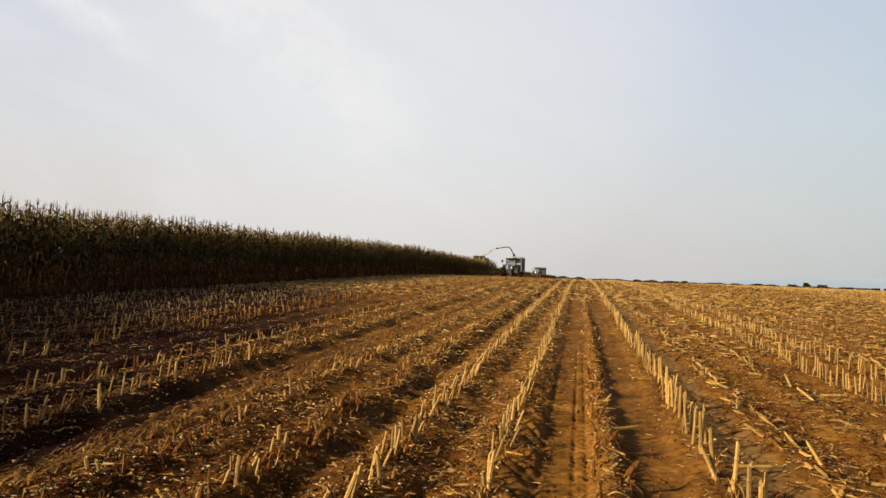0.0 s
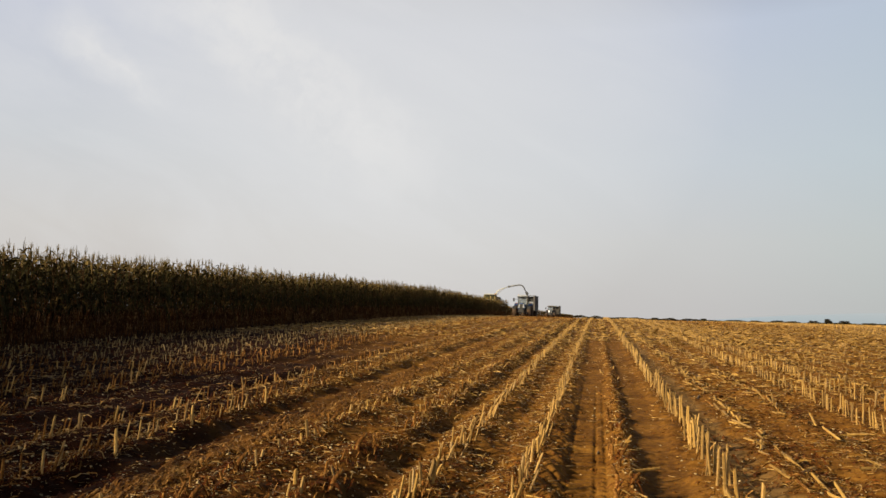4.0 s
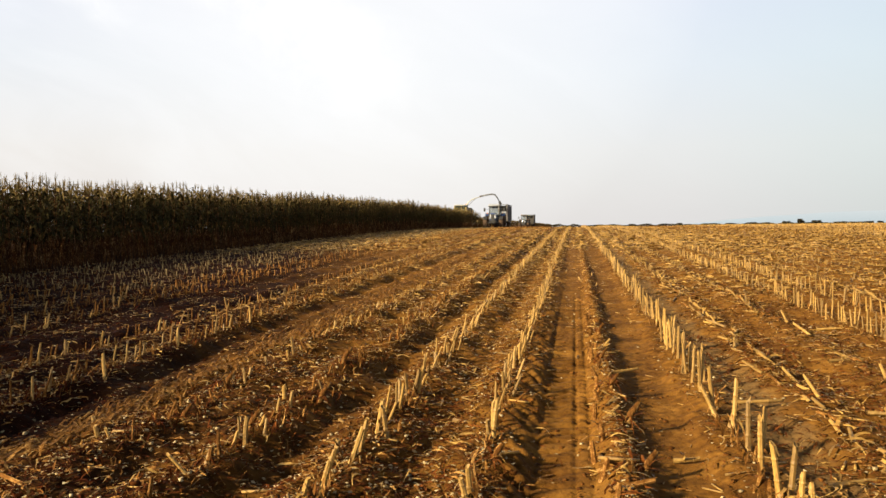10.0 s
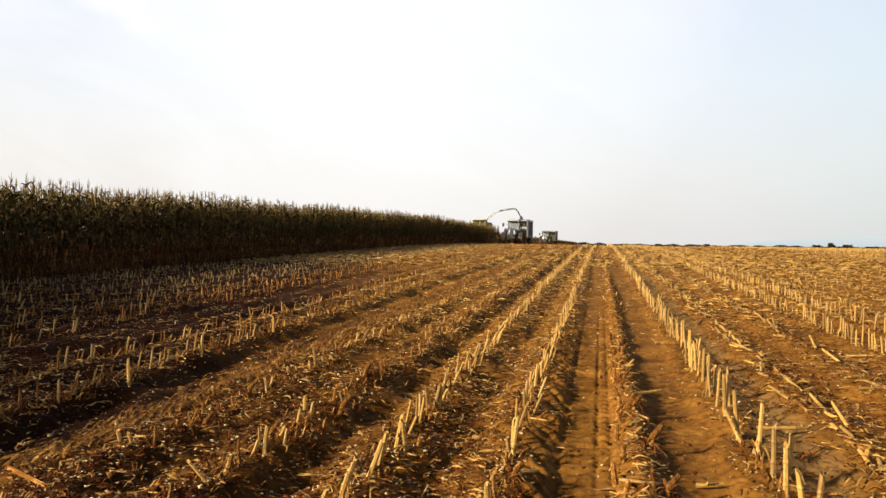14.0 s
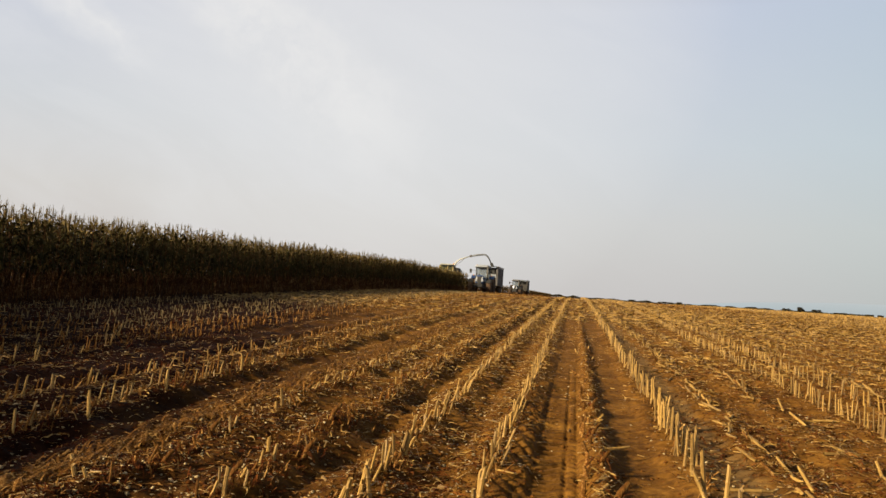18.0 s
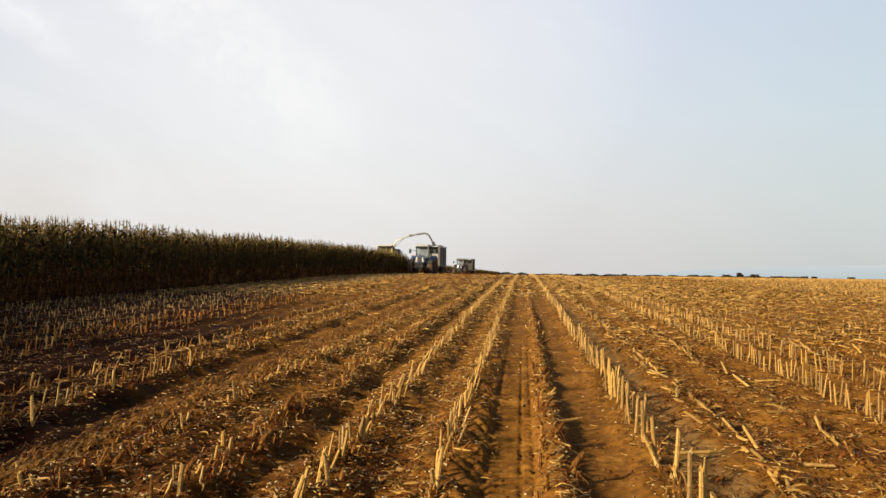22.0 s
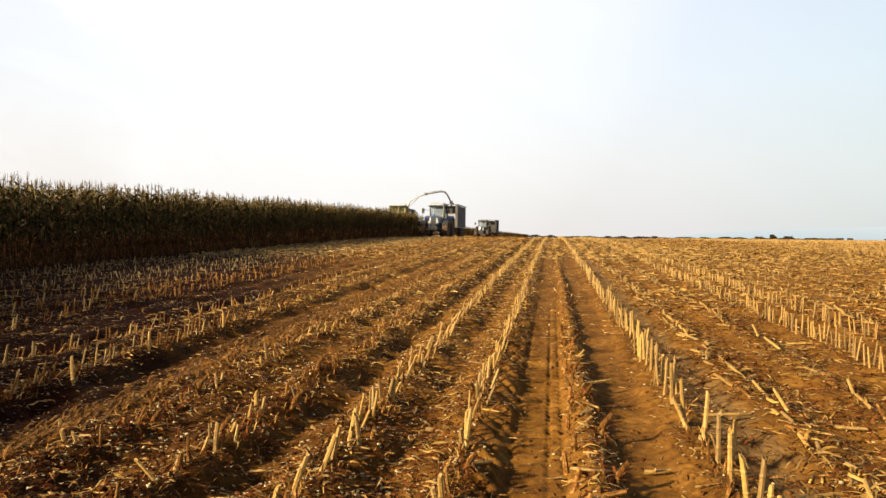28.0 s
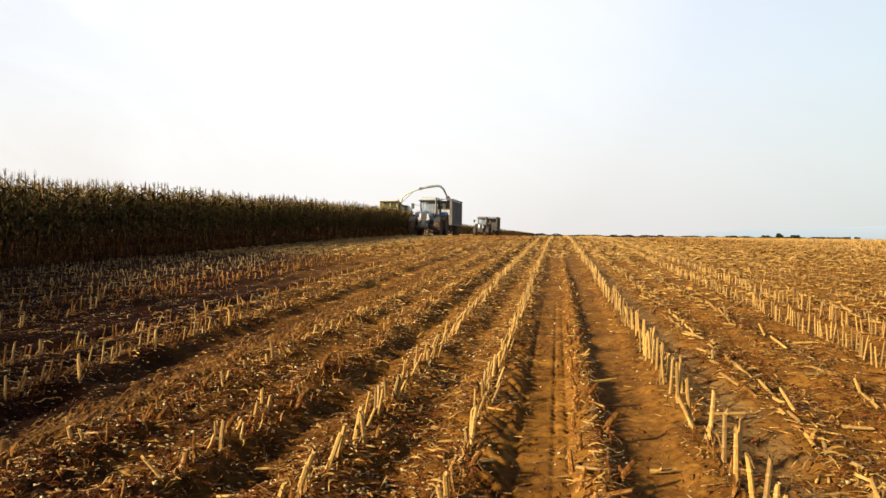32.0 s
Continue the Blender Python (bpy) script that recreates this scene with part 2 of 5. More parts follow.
CLOD = mulch_shade(material("soil_clod", [(0.04, 0.0144, 0.0028), (0.105, 0.0403, 0.0078), (0.18, 0.077, 0.017)], scale=9, rough=0.95, bump=0.6, vary="island"), 0.32)
STRAW = material("maize_stubble", [(0.14, 0.071, 0.0115), (0.285, 0.164, 0.0350), (0.43, 0.285, 0.080)], scale=14, rough=0.6, bump=0.25,
                 bump_scale=90, vary="island", stretch=(1, 1, 0.25))
OLD = [(0.036, 0.0115, 0.0019), (0.140, 0.0600, 0.0125), (0.47, 0.285, 0.100)]
STRAW_OLD = material("weathered_stubble", OLD, scale=14, rough=0.75, bump=0.25, bump_scale=90, vary="island", stretch=(1, 1, 0.25))
STRAW_OLD_ONE = material("weathered_stub", OLD, scale=14, rough=0.75, bump=0.25, bump_scale=90, vary="object", stretch=(1, 1, 0.25))
# stubble greyed in its colour for the shade of the standing maize
SHADE_GREY = [(0.055, 0.037, 0.016), (0.14, 0.100, 0.048), (0.29, 0.222, 0.118)]
STRAW_SHADED = material("shaded_stubble", SHADE_GREY, scale=14, rough=0.8, bump=0.25, bump_scale=90, vary="island", stretch=(1, 1, 0.25))
STRAW_ONE = material("maize_stub", [(0.14, 0.071, 0.0115), (0.285, 0.164, 0.0350), (0.43, 0.285, 0.080)], scale=14, rough=0.6, bump=0.25,
                     bump_scale=90, vary="object", stretch=(1, 1, 0.25))
LITTER = material("dry_leaf_litter", [(0.032, 0.0084, 0.0016), (0.100, 0.0290, 0.0055), (0.275, 0.106, 0.027)], scale=11, rough=0.8, vary="island",
                  through_light=0.12)
mulch_shade(LITTER, 0.33)
HUSK = material("pale_husk", [(0.19, 0.125, 0.055), (0.36, 0.28, 0.155), (0.56, 0.47, 0.31)], scale=20, rough=0.8, vary="island")
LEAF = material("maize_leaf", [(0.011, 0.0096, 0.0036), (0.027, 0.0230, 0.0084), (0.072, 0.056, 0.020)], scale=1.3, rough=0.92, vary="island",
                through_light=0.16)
EAR = material("dry_ear_husk", [(0.03, 0.018, 0.006), (0.065, 0.040, 0.013), (0.12, 0.078, 0.028)], scale=9, rough=0.85, vary="object")
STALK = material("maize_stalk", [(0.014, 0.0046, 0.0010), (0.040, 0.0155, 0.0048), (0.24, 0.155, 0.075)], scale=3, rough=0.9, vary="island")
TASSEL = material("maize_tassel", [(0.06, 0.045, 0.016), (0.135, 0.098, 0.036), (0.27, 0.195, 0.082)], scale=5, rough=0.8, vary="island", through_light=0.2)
BLUE = material("blue_paint", [(0.012, 0.026, 0.075), (0.02, 0.042, 0.12), (0.05, 0.075, 0.16)], scale=3, rough=0.3, coat=0.5)
PALE = material("pale_paint", [(0.20, 0.215, 0.24), (0.29, 0.31, 0.34), (0.38, 0.405, 0.44)], scale=4, rough=0.4)
BLACK = material("black_plastic", [(0.012, 0.012, 0.012), (0.024, 0.023, 0.022), (0.04, 0.037, 0.033)], scale=6, rough=0.6)
OPENING_SHADE = material("opening_shade", [(0.004, 0.004, 0.004), (0.008, 0.008, 0.008), (0.016, 0.015, 0.014)], scale=30, rough=0.9)
RUBBER = material("dusty_rubber", [(0.035, 0.024, 0.017), (0.085, 0.056, 0.038), (0.15, 0.105, 0.07)], scale=5, rough=0.9, bump=0.2)
RIM = material("pale_rim_paint", [(0.40, 0.38, 0.33), (0.55, 0.53, 0.48), (0.66, 0.64, 0.58)], scale=4, rough=0.5)
IRON = material("dusty_iron", [(0.05, 0.045, 0.04), (0.10, 0.09, 0.075), (0.16, 0.14, 0.11)], scale=5, rough=0.6, metal=0.3)
STEEL = material("trailer_steel", [(0.075, 0.070, 0.068), (0.118, 0.110, 0.106), (0.165, 0.154, 0.148)], scale=2.5, rough=0.8, stretch=(1, 1, 0.4))
SPOUT = material("spout_paint", [(0.05, 0.052, 0.056), (0.09, 0.094, 0.10), (0.14, 0.146, 0.155)], scale=2.0, rough=0.5)
CREAM = material("cream_paint", [(0.27, 0.26, 0.19), (0.37, 0.355, 0.27), (0.46, 0.45, 0.36)], scale=3, rough=0.4)
YELLOW = material("yellow_paint", [(0.17, 0.120, 0.036), (0.26, 0.190, 0.065), (0.33, 0.255, 0.105)], scale=3, rough=0.4)
CHAFF = material("chopped_maize", [(0.14, 0.15, 0.05), (0.28, 0.27, 0.10), (0.42, 0.40, 0.2)], scale=9, rough=0.9, vary="island")
GREY_PAINT = material("grey_trailer_paint", [(0.026, 0.024, 0.022), (0.052, 0.048, 0.044), (0.095, 0.088, 0.080)], scale=1.6, rough=0.85)
BARK = material("bark", [(0.04, 0.03, 0.02), (0.08, 0.06, 0.04), (0.12, 0.09, 0.06)], scale=5, rough=0.9)
BUSH = material("far_foliage", [(0.020, 0.018, 0.012), (0.036, 0.033, 0.022), (0.062, 0.056, 0.038)], scale=2, rough=0.9, vary="island")
WINDOW = glass("cab_glass")
# blue-grey film paints the sky's reflection onto the tractor windscreens
SCREEN = glass("sky_film_windscreen", (0.85, 0.88, 0.9), 0.5, (0.24, 0.28, 0.33), 0.12)
TINTED = glass("tinted_windscreen", (0.6, 0.62, 0.42), 0.45, (0.10, 0.095, 0.035), 0.15)
LAMP_ON = glowing("lit_headlight", (1.0, 0.95, 0.85), 1.6)
LAMP_OFF = material("headlight_glass", [(0.30, 0.31, 0.33), (0.42, 0.43, 0.45), (0.55, 0.56, 0.58)], scale=9, rough=0.1)
AMBER = material("amber_lens", [(0.45, 0.14, 0.01), (0.55, 0.2, 0.02), (0.6, 0.25, 0.03)], scale=9, rough=0.25)


# ---------------------------------------------------------------- mesh code
class Shape:
    """Vertices and faces that grow; every adder returns self."""

    def __init__(self):
        self.v, self.f = [], []

    def add(self, verts, faces, m=None):
        k = len(self.v)
        self.v += [tuple(m @ Vector(p)) if m else tuple(p) for p in verts]
        self.f += [tuple(i + k for i in q) for q in faces]
        return self

    def box(self, x0, x1, y0, y1, z0, z1, m=None, top=(1, 1), shift=(0, 0)):
        """top: the top's size against the bottom's, shift: how far its middle moves."""
        cx, cy = (x0 + x1) / 2, (y0 + y1) / 2
        hx, hy = (x1 - x0) / 2, (y1 - y0) / 2
        lo = [(cx + sx * hx, cy + sy * hy, z0) for sx, sy in ((-1, -1), (1, -1), (1, 1), (-1, 1))]
        hi = [(cx + shift[0] + sx * hx * top[0], cy + shift[1] + sy * hy * top[1], z1) for sx, sy in ((-1, -1), (1, -1), (1, 1), (-1, 1))]
        return self.add(lo + hi, [(3, 2, 1, 0), (4, 5, 6, 7), (0, 1, 5, 4), (1, 2, 6, 5), (2, 3, 7, 6), (3, 0, 4, 7)], m)

    def lathe(self, rings, n=16, m=None, caps=True):
        """rings: (place along z, radius)."""
        verts = [(r * math.cos(2 * math.pi * i / n), r * math.sin(2 * math.pi * i / n), z) for z, r in rings for i in range(n)]
        faces = [(j * n + i, j * n + (i + 1) % n, (j + 1) * n + (i + 1) % n, (j + 1) * n + i) for j in range(len(rings) - 1) for i in range(n)]
        if caps:
            faces += [tuple(range(n - 1, -1, -1)), tuple(range((len(rings) - 1) * n, len(rings) * n))]
        return self.add(verts, faces, m)

    def tube(self, line, radii, n=8, flat=1.0):
        """A pipe along points; flat squeezes it sideways."""
        pts = [Vector(p) for p in line]
        radii = radii if isinstance(radii, (list, tuple)) else [radii] * len(pts)
        verts = []
        for i, p in enumerate(pts):
            d = (pts[min(i + 1, len(pts) - 1)] - pts[max(i - 1, 0)]).normalized()
            side = d.cross(Vector((0.13, 1, 0.07))).normalized()
            up_ = side.cross(d)
            for k in range(n):
                a = 2 * math.pi * (k + 0.5) / n
                verts.append(p + radii[i] * (math.cos(a) * side + flat * math.sin(a) * up_))
        faces = [(j * n + i, j * n + (i + 1) % n, (j + 1) * n + (i + 1) % n, (j + 1) * n + i) for j in range(len(pts) - 1) for i in range(n)]
        faces += [tuple(range(n - 1, -1, -1)), tuple(range((len(pts) - 1) * n, len(pts) * n))]
        return self.add(verts, faces)

    def mesh(self, name, mat, bevel=0.0, smooth=False):
        me = bpy.data.meshes.new(name)
        bm = bmesh.new()
        vs = [bm.verts.new(p) for p in self.v]
        for q in self.f:
            bm.faces.new([vs[i] for i in q])
        if bevel:
            bmesh.ops.bevel(bm, geom=list(bm.edges), offset=bevel, segments=2, profile=0.6, affect="EDGES", clamp_overlap=True)
        bmesh.ops.recalc_face_normals(bm, faces=bm.faces)
        bm.to_mesh(me)
        bm.free()
        me.materials.append(mat)
        if smooth:
            me.polygons.foreach_set("use_smooth", [True] * len(me.polygons))
        return me


def part(name, shape, mat, parent, label="", bevel=0.0, smooth=False, at=None):
    ob = new(name, shape if isinstance(shape, bpy.types.Mesh) else shape.mesh(name, mat, bevel, smooth))
    ob.parent = parent
    if at is not None:
        ob.matrix_basis = at
    return tagged(ob, label)


def thing(name, label, category, group="", at=None, kind=""):
    ob = new(name)
    ob.empty_display_size = 0.3
    if at is not None:
        ob.matrix_basis = at
    return tagged(ob, label, category, group, kind)


def big_mesh(name, verts, quads, mat, smooth=False):
    """A mesh of many quads from numpy arrays."""
    me = bpy.data.meshes.new(name)
    verts, quads = np.ascontiguousarray(verts, np.float32), np.ascontiguousarray(quads, np.int32)
    me.vertices.add(len(verts))
    me.vertices.foreach_set("co", verts.ravel())
    me.loops.add(quads.size)
    me.loops.foreach_set("vertex_index", quads.ravel())
    me.polygons.add(len(quads))
    me.polygons.foreach_set("loop_start", np.arange(0, quads.size, quads.shape[1], dtype=np.int32))
    if smooth:
        me.polygons.foreach_set("use_smooth", np.ones(len(quads), bool))
    me.update(calc_edges=True)
    me.validate()
    me.materials.append(mat)
    return me


def scatter(template, place, turn, size, lean=None):
    """Copies of a template (verts, quads) as one pair of arrays: place n x 3, turn about z, size n x 3 or n, lean: n x 2 shear."""
    tv, tq = template
    n, k = len(place), len(tv)
    size = np.asarray(size, float)
    size = size[:, None] * np.ones(3) if size.ndim == 1 else size
    p = tv[None] * size[:, None]
    if lean is not None:
        p = p + np.concatenate([p[:, :, 2:] * lean[:, None, :], 0 * p[:, :, 2:]], 2)
    c, s = np.cos(turn)[:, None], np.sin(turn)[:, None]
    p = np.stack([p[:, :, 0] * c - p[:, :, 1] * s, p[:, :, 0] * s + p[:, :, 1] * c, p[:, :, 2]], 2) + place[:, None]
    q = tq[None] + (np.arange(n) * k)[:, None, None]
    return p.reshape(-1, 3), q.reshape(-1, tq.shape[1])


def merge(pairs):
    vs, qs, k = [], [], 0
    for v, q in pairs:
        vs.append(v)
        qs.append(q + k)
        k += len(v)
    return np.concatenate(vs), np.concatenate(qs)


rng = np.random.default_rng(7)


# ---------------------------------------------------------------- ground
SLOPE, TOP, KNEE = 0.022, 1.19, 0.12
ROW = 0.68
UPRIGHT = [0.87, 2.91, 3.59]
LOW = [6.31 + ROW * i for i in range(9)]                  # trampled rows
OPEN = [12.43 + ROW * i for i in range(66)]               # rows that stand again, far out
FLAT = [0.19, 1.55, 2.23, 4.27, 4.95, 5.63]               # rows pressed down by wheels
LEFT = [-0.49, -1.17, -1.85, -2.53, -3.95, -4.80] + [-6.45 - 0.71 * i for i in range(9)]
EDGE = -13.15                                       # first standing maize row
TRACKS = [(-0.01, 0.17), (0.53, 0.17), (-3.20, 0.18), (-5.5, 0.17), (4.6, 0.3)]   # wheel tracks: middle, half width


def soft_noise(x, y, seed):
    """Smooth value noise on numpy arrays, about -1 to 1."""
    r = np.random.default_rng(seed).uniform(-1, 1, (64, 64))
    xi, yi = np.floor(x).astype(int), np.floor(y).astype(int)
    fx, fy = x - xi, y - yi
    fx, fy = fx * fx * (3 - 2 * fx), fy * fy * (3 - 2 * fy)
    g = lambda a, b: r[a % 64, b % 64]
    return (g(xi, yi) * (1 - fx) + g(xi + 1, yi) * fx) * (1 - fy) + (g(xi, yi + 1) * (1 - fx) + g(xi + 1, yi + 1) * fx) * fy


def land(x, y):
    """The broad shape: a rise that levels out into a wide flat."""
    x, y = np.asarray(x, float), np.asarray(y, float)
    s = SLOPE * np.maximum(y, -60)
    return TOP - KNEE * np.logaddexp(0, (TOP - s) / KNEE)


def bumpy(v, c, w):
    return np.exp(-((v - c) / w) ** 2)


def press(x, c, w, soft=0.025):
    return 0.5 * (1 + np.tanh((w - np.abs(x - c)) / (2 * soft)))


def soil(x, y):
    """The land with ridges under the rows, wheel tracks and clods."""
    x, y = np.asarray(x, float), np.asarray(y, float)
    near = np.clip((90 - y) / 60, 0, 1) * np.clip((40 - np.abs(x)) / 20, 0, 1)
    rough = 1.0 + 0.45 * np.clip((-0.5 - x) / 0.8, 0, 1)
    z = 0.026 * np.cos(2 * np.pi * (x + 0.49) / ROW) - 0.026
    z = z + rough * (0.024 * soft_noise(x * 3.1, y * 2.3, 1) + 0.018 * soft_noise(x * 8, y * 6.5, 2) + 0.012 * soft_noise(x * 19, y * 17, 3))
    z = z + 0.018 * soft_noise(x * 0.35, y * 0.12, 4)
    wob = 0.03 * soft_noise(y * 0.4, y * 0 + 3, 5)
    fade = np.clip((24 - y) / 16, 0.25, 1)             # the tracks are shallower further off
    for c, w in TRACKS:
        t = press(x, c + wob, w)
        z = (z + 0.026) * (1 - 0.72 * t) - 0.026 - (0.030 if abs(c) < 1 else 0.06) * t * fade
    # lug prints of a tractor tyre in the first track: cross bars and two lines of small pits
    near_y = np.clip((14 - y) / 6, 0, 1)
    t1 = press(x, 0.0 + wob, 0.19, 0.04)
    bars = (0.5 + 0.5 * np.cos(2 * np.pi * (y * 6.6 + np.abs(x - 0.04) * 2.2 + 0.9 * soft_noise(x * 4, y * 2.2, 7)))) ** 3
    z = z - 0.034 * (0.7 + 0.8 * soft_noise(x * 5, y * 3, 8)) * bars * t1 * near_y
    pits = 0.3 + 0.7 * np.maximum(0, np.sin(2 * np.pi * y * 9)) ** 0.5
    z = z - 0.036 * pits * (bumpy(x, 0.0, 0.012) + bumpy(x, 0.085, 0.012)) * near_y * (0.7 + 0.5 * soft_noise(x, y * 1.3, 10))
    # the shoulder beside it: thick slanting slabs thrown up by the lugs and a groove along their foot
    t0 = bumpy(x, -0.325, 0.095)
    lobes = np.abs(np.sin(np.pi * (y * 4.6 + x * 5.5 + 0.8 * soft_noise(x * 2, y * 1.7, 14)))) ** 0.55
    z = z + t0 * (0.046 * lobes - 0.026 + 0.022 * soft_noise(x * 9, y * 5, 15)) * np.clip((11 - y) / 5, 0, 1) - 0.014 * bumpy(x, -0.20 + wob, 0.02) * near_y
    z = z + 0.035 * fade * bumpy(x, 0.25, 0.075)
    # furrows left dark beside the rows
    z = z - 0.055 * bumpy(x, -1.55, 0.17) - 0.065 * (0.75 + 0.5 * soft_noise(x * 2, y * 0.9, 6)) * bumpy(x, -3.60, 0.15) * np.clip((28 - y) / 16, 0.3, 1)
    z = z - 0.045 * (bumpy(x, -5.05, 0.16) + bumpy(x, -6.0, 0.18)) * np.clip((40 - y) / 20, 0.2, 1) + 0.025 * bumpy(x, -2.25, 0.45) - 0.02 * bumpy(x, -0.83, 0.12)
    return land(x, y) + z * near


def steps(parts_):
    out = [parts_[0][0]]
    for a, b, d0, d1 in parts_:
        p, d = a, d0
        while p < b - 1e-9:
            d = d0 + (d1 - d0) * (p - a) / (b - a)
            p = min(b, p + d)
            out.append(p)
    return np.unique(np.round(out, 4))


far = [25, 32, 42, 60, 90, 150, 300, 700, 1800, 4800]
gx = np.concatenate([-np.array(far[::-1], float), steps([(-20, -6, 0.3, 0.12), (-6, -1, 0.1, 0.06), (-1, -0.5, 0.03, 0.02), (-0.5, 0.5, 0.014, 0.014), (0.5, 1.4, 0.02, 0.03), (1.4, 6, 0.06, 0.1), (6, 20, 0.12, 0.3)]), far])
gy = np.concatenate([[-300, -100, -40, -18, -12], steps([(-9, 2.2, 0.12, 0.08)])[:-1], steps([(2.2, 6, 0.019, 0.022), (6, 10, 0.022, 0.04), (10, 16, 0.035, 0.09), (16, 40, 0.1, 0.4), (40, 110, 0.5, 1.5)]),
                     [115, 125, 140, 160, 190, 240, 320, 450, 700, 1200, 2200, 4800]])
gxx, gyy = np.meshgrid(gx, gy)
gverts = np.stack([gxx.ravel(), gyy.ravel(), soil(gxx, gyy).ravel()], 1)
nx, ny = len(gx), len(gy)
ii = (np.arange(ny - 1)[:, None] * nx + np.arange(nx - 1)[None]).ravel()
ground = new("ground", big_mesh("ground", gverts, np.stack([ii, ii + 1, ii + nx + 1, ii + nx], 1), SOIL, True))
tagged(ground, "brown tilled soil with ridges and wheel tracks of a harvested maize field", "ground", kind="structure")


# ---------------------------------------------------------------- stubble
def stub_template(n, tall=True):
    """A cut stalk one unit high, leaning cut at the top, a knot on the way."""
    rings = [(-0.25, 1.15), (0.0, 1.12), (0.33, 0.95), (0.36, 1.12), (0.39, 0.95), (1.0, 0.86)] if tall else [(-0.2, 1.1), (1.0, 0.9)]
    v, q = [], []
    for z, r in rings:
        for i in range(n):
            a = 2 * math.pi * i / n
            top = 0.09 * math.cos(a) if z == 1.0 else 0
            v.append((r * math.cos(a), r * math.sin(a), z + top))
    for j in range(len(rings) - 1):
        q += [(j * n + i, j * n + (i + 1) % n, (j + 1) * n + (i + 1) % n, (j + 1) * n + i) for i in range(n)]
    k = (len(rings) - 1) * n
    q += [(k, k + 1, k + 2, k + 3)] if n == 4 else [(k, k + 1, k + 2, k + 3), (k, k + 3, k + 4, k + 5)]
    return np.array(v, float), np.array(q)


STUB_NEAR, STUB_FAR = stub_template(6), stub_template(4, False)


def row_of_stubs(x, y0, y1, gap, height, spread=0.03, missing=0.08, lean=0.10):
    """Places, turns, sizes and leans of one row's stubs."""
    y = np.arange(y0, y1, gap)
    y = y + rng.uniform(-0.45, 0.45, len(y)) * gap
    gone = missing + 0.25 * np.maximum(0, soft_noise(y * 0.9, y * 0 + x * 3.3, 12)) * (missing > 0.05)
    y = y[rng.random(len(y)) > gone]
    xs = x + rng.normal(0, spread, len(y)) + 0.03 * soft_noise(y * 0.3, y * 0 + x, 9)
    h = height * (rng.uniform(0.72, 1.14, len(y)) if x > 0 else rng.uniform(0.62, 1.2, len(y)))
    r = rng.uniform(0.0080, 0.0136, len(y)) * (0.85 if x > 1 else 1.0)
    return np.stack([xs, y, soil(xs, y)], 1), rng.uniform(0, 6.28, len(y)), np.stack([r, r, h], 1), rng.normal(0, lean, (len(y), 2))


def stub_mesh(template, rows_):
    pl, tu, si, le = (np.concatenate([r[k] for r in rows_]) for k in range(4))
    return scatter(template, pl, tu, si, le)


def stub_kind(seed, mat=None):
    """A single stub one metre to its unit height, some with a torn leaf sheath or a split top."""
    r = random.Random(seed)
    s = Shape()
    n, R = 7, 0.0118
    rings = [(-0.04, 1.2), (0.0, 1.18), (0.07, 1.0), (0.078, 1.2), (0.088, 1.0), (0.17, 0.95), (0.178, 1.15), (0.188, 0.93), (0.25, 0.88)]
    v, f = [], []
    bow = r.uniform(-0.012, 0.012)
    for z, k in rings:
        for i in range(n):
            a = 2 * math.pi * i / n
            cut = 0.012 * math.cos(a + seed) + (r.uniform(-0.012, 0.012) if z == 0.25 else 0)
            v.append((R * k * math.cos(a) + bow * (z / 0.25) ** 2, R * k * math.sin(a), z + (cut if z == 0.25 else 0)))
    for j in range(len(rings) - 1):
        f += [(j * n + i, j * n + (i + 1) % n, (j + 1) * n + (i + 1) % n, (j + 1) * n + i) for i in range(n)]
    v.append((bow, 0, 0.235))
    f += [((len(rings) - 1) * n + i, (len(rings) - 1) * n + (i + 1) % n, len(v) - 1) for i in range(n)]
    s.add(v, f)
    for k in range(seed % 3):
        a, z0 = r.uniform(0, 6.28), r.uniform(0.04, 0.15)
        ln, w = r.uniform(0.07, 0.16), r.uniform(0.006, 0.012)
        d, e = Vector((math.cos(a), math.sin(a), 0)), Vector((-math.sin(a), math.cos(a), 0))
        pts = []
        for q in range(4):
            u = q / 3
            c = d * (0.012 + ln * 0.7 * u) + Vector((0, 0, z0 + ln * (0.7 * u - 1.25 * u * u)))
            pts += [c - e * w * (1 - 0.6 * u), c + e * w * (1 - 0.6 * u)]
        s.add(pts, [(2 * q, 2 * q + 1, 2 * q + 3, 2 * q + 2) for q in range(3)])
    return s.mesh("stub", mat or STRAW_ONE)


STUBS = [stub_kind(k) for k in range(7)]
OLD_STUBS = [stub_kind(k + 20, STRAW_OLD_ONE) for k in range(7)]


def one_stub(row, x, y, h, lean_x=0.0, lean_y=0.0, thick=1.0, name="stub", old=False):
    """One stub of a row, h high, its top lean_x and lean_y metres off its foot."""
    ob = new(name, random.choice(OLD_STUBS if old else STUBS))
    ob.parent = row
    m = pose(x, y, float(soil(x, y)), math.degrees(-math.atan2(lean_y, h)), math.degrees(math.atan2(lean_x, h)), 0) @ pose(0, 0, 0, 0, 0, random.uniform(0, 360))
    ob.matrix_basis = m @ Matrix.Diagonal((thick, thick, math.hypot(h, lean_x, lean_y) / 0.25, 1))
    return ob


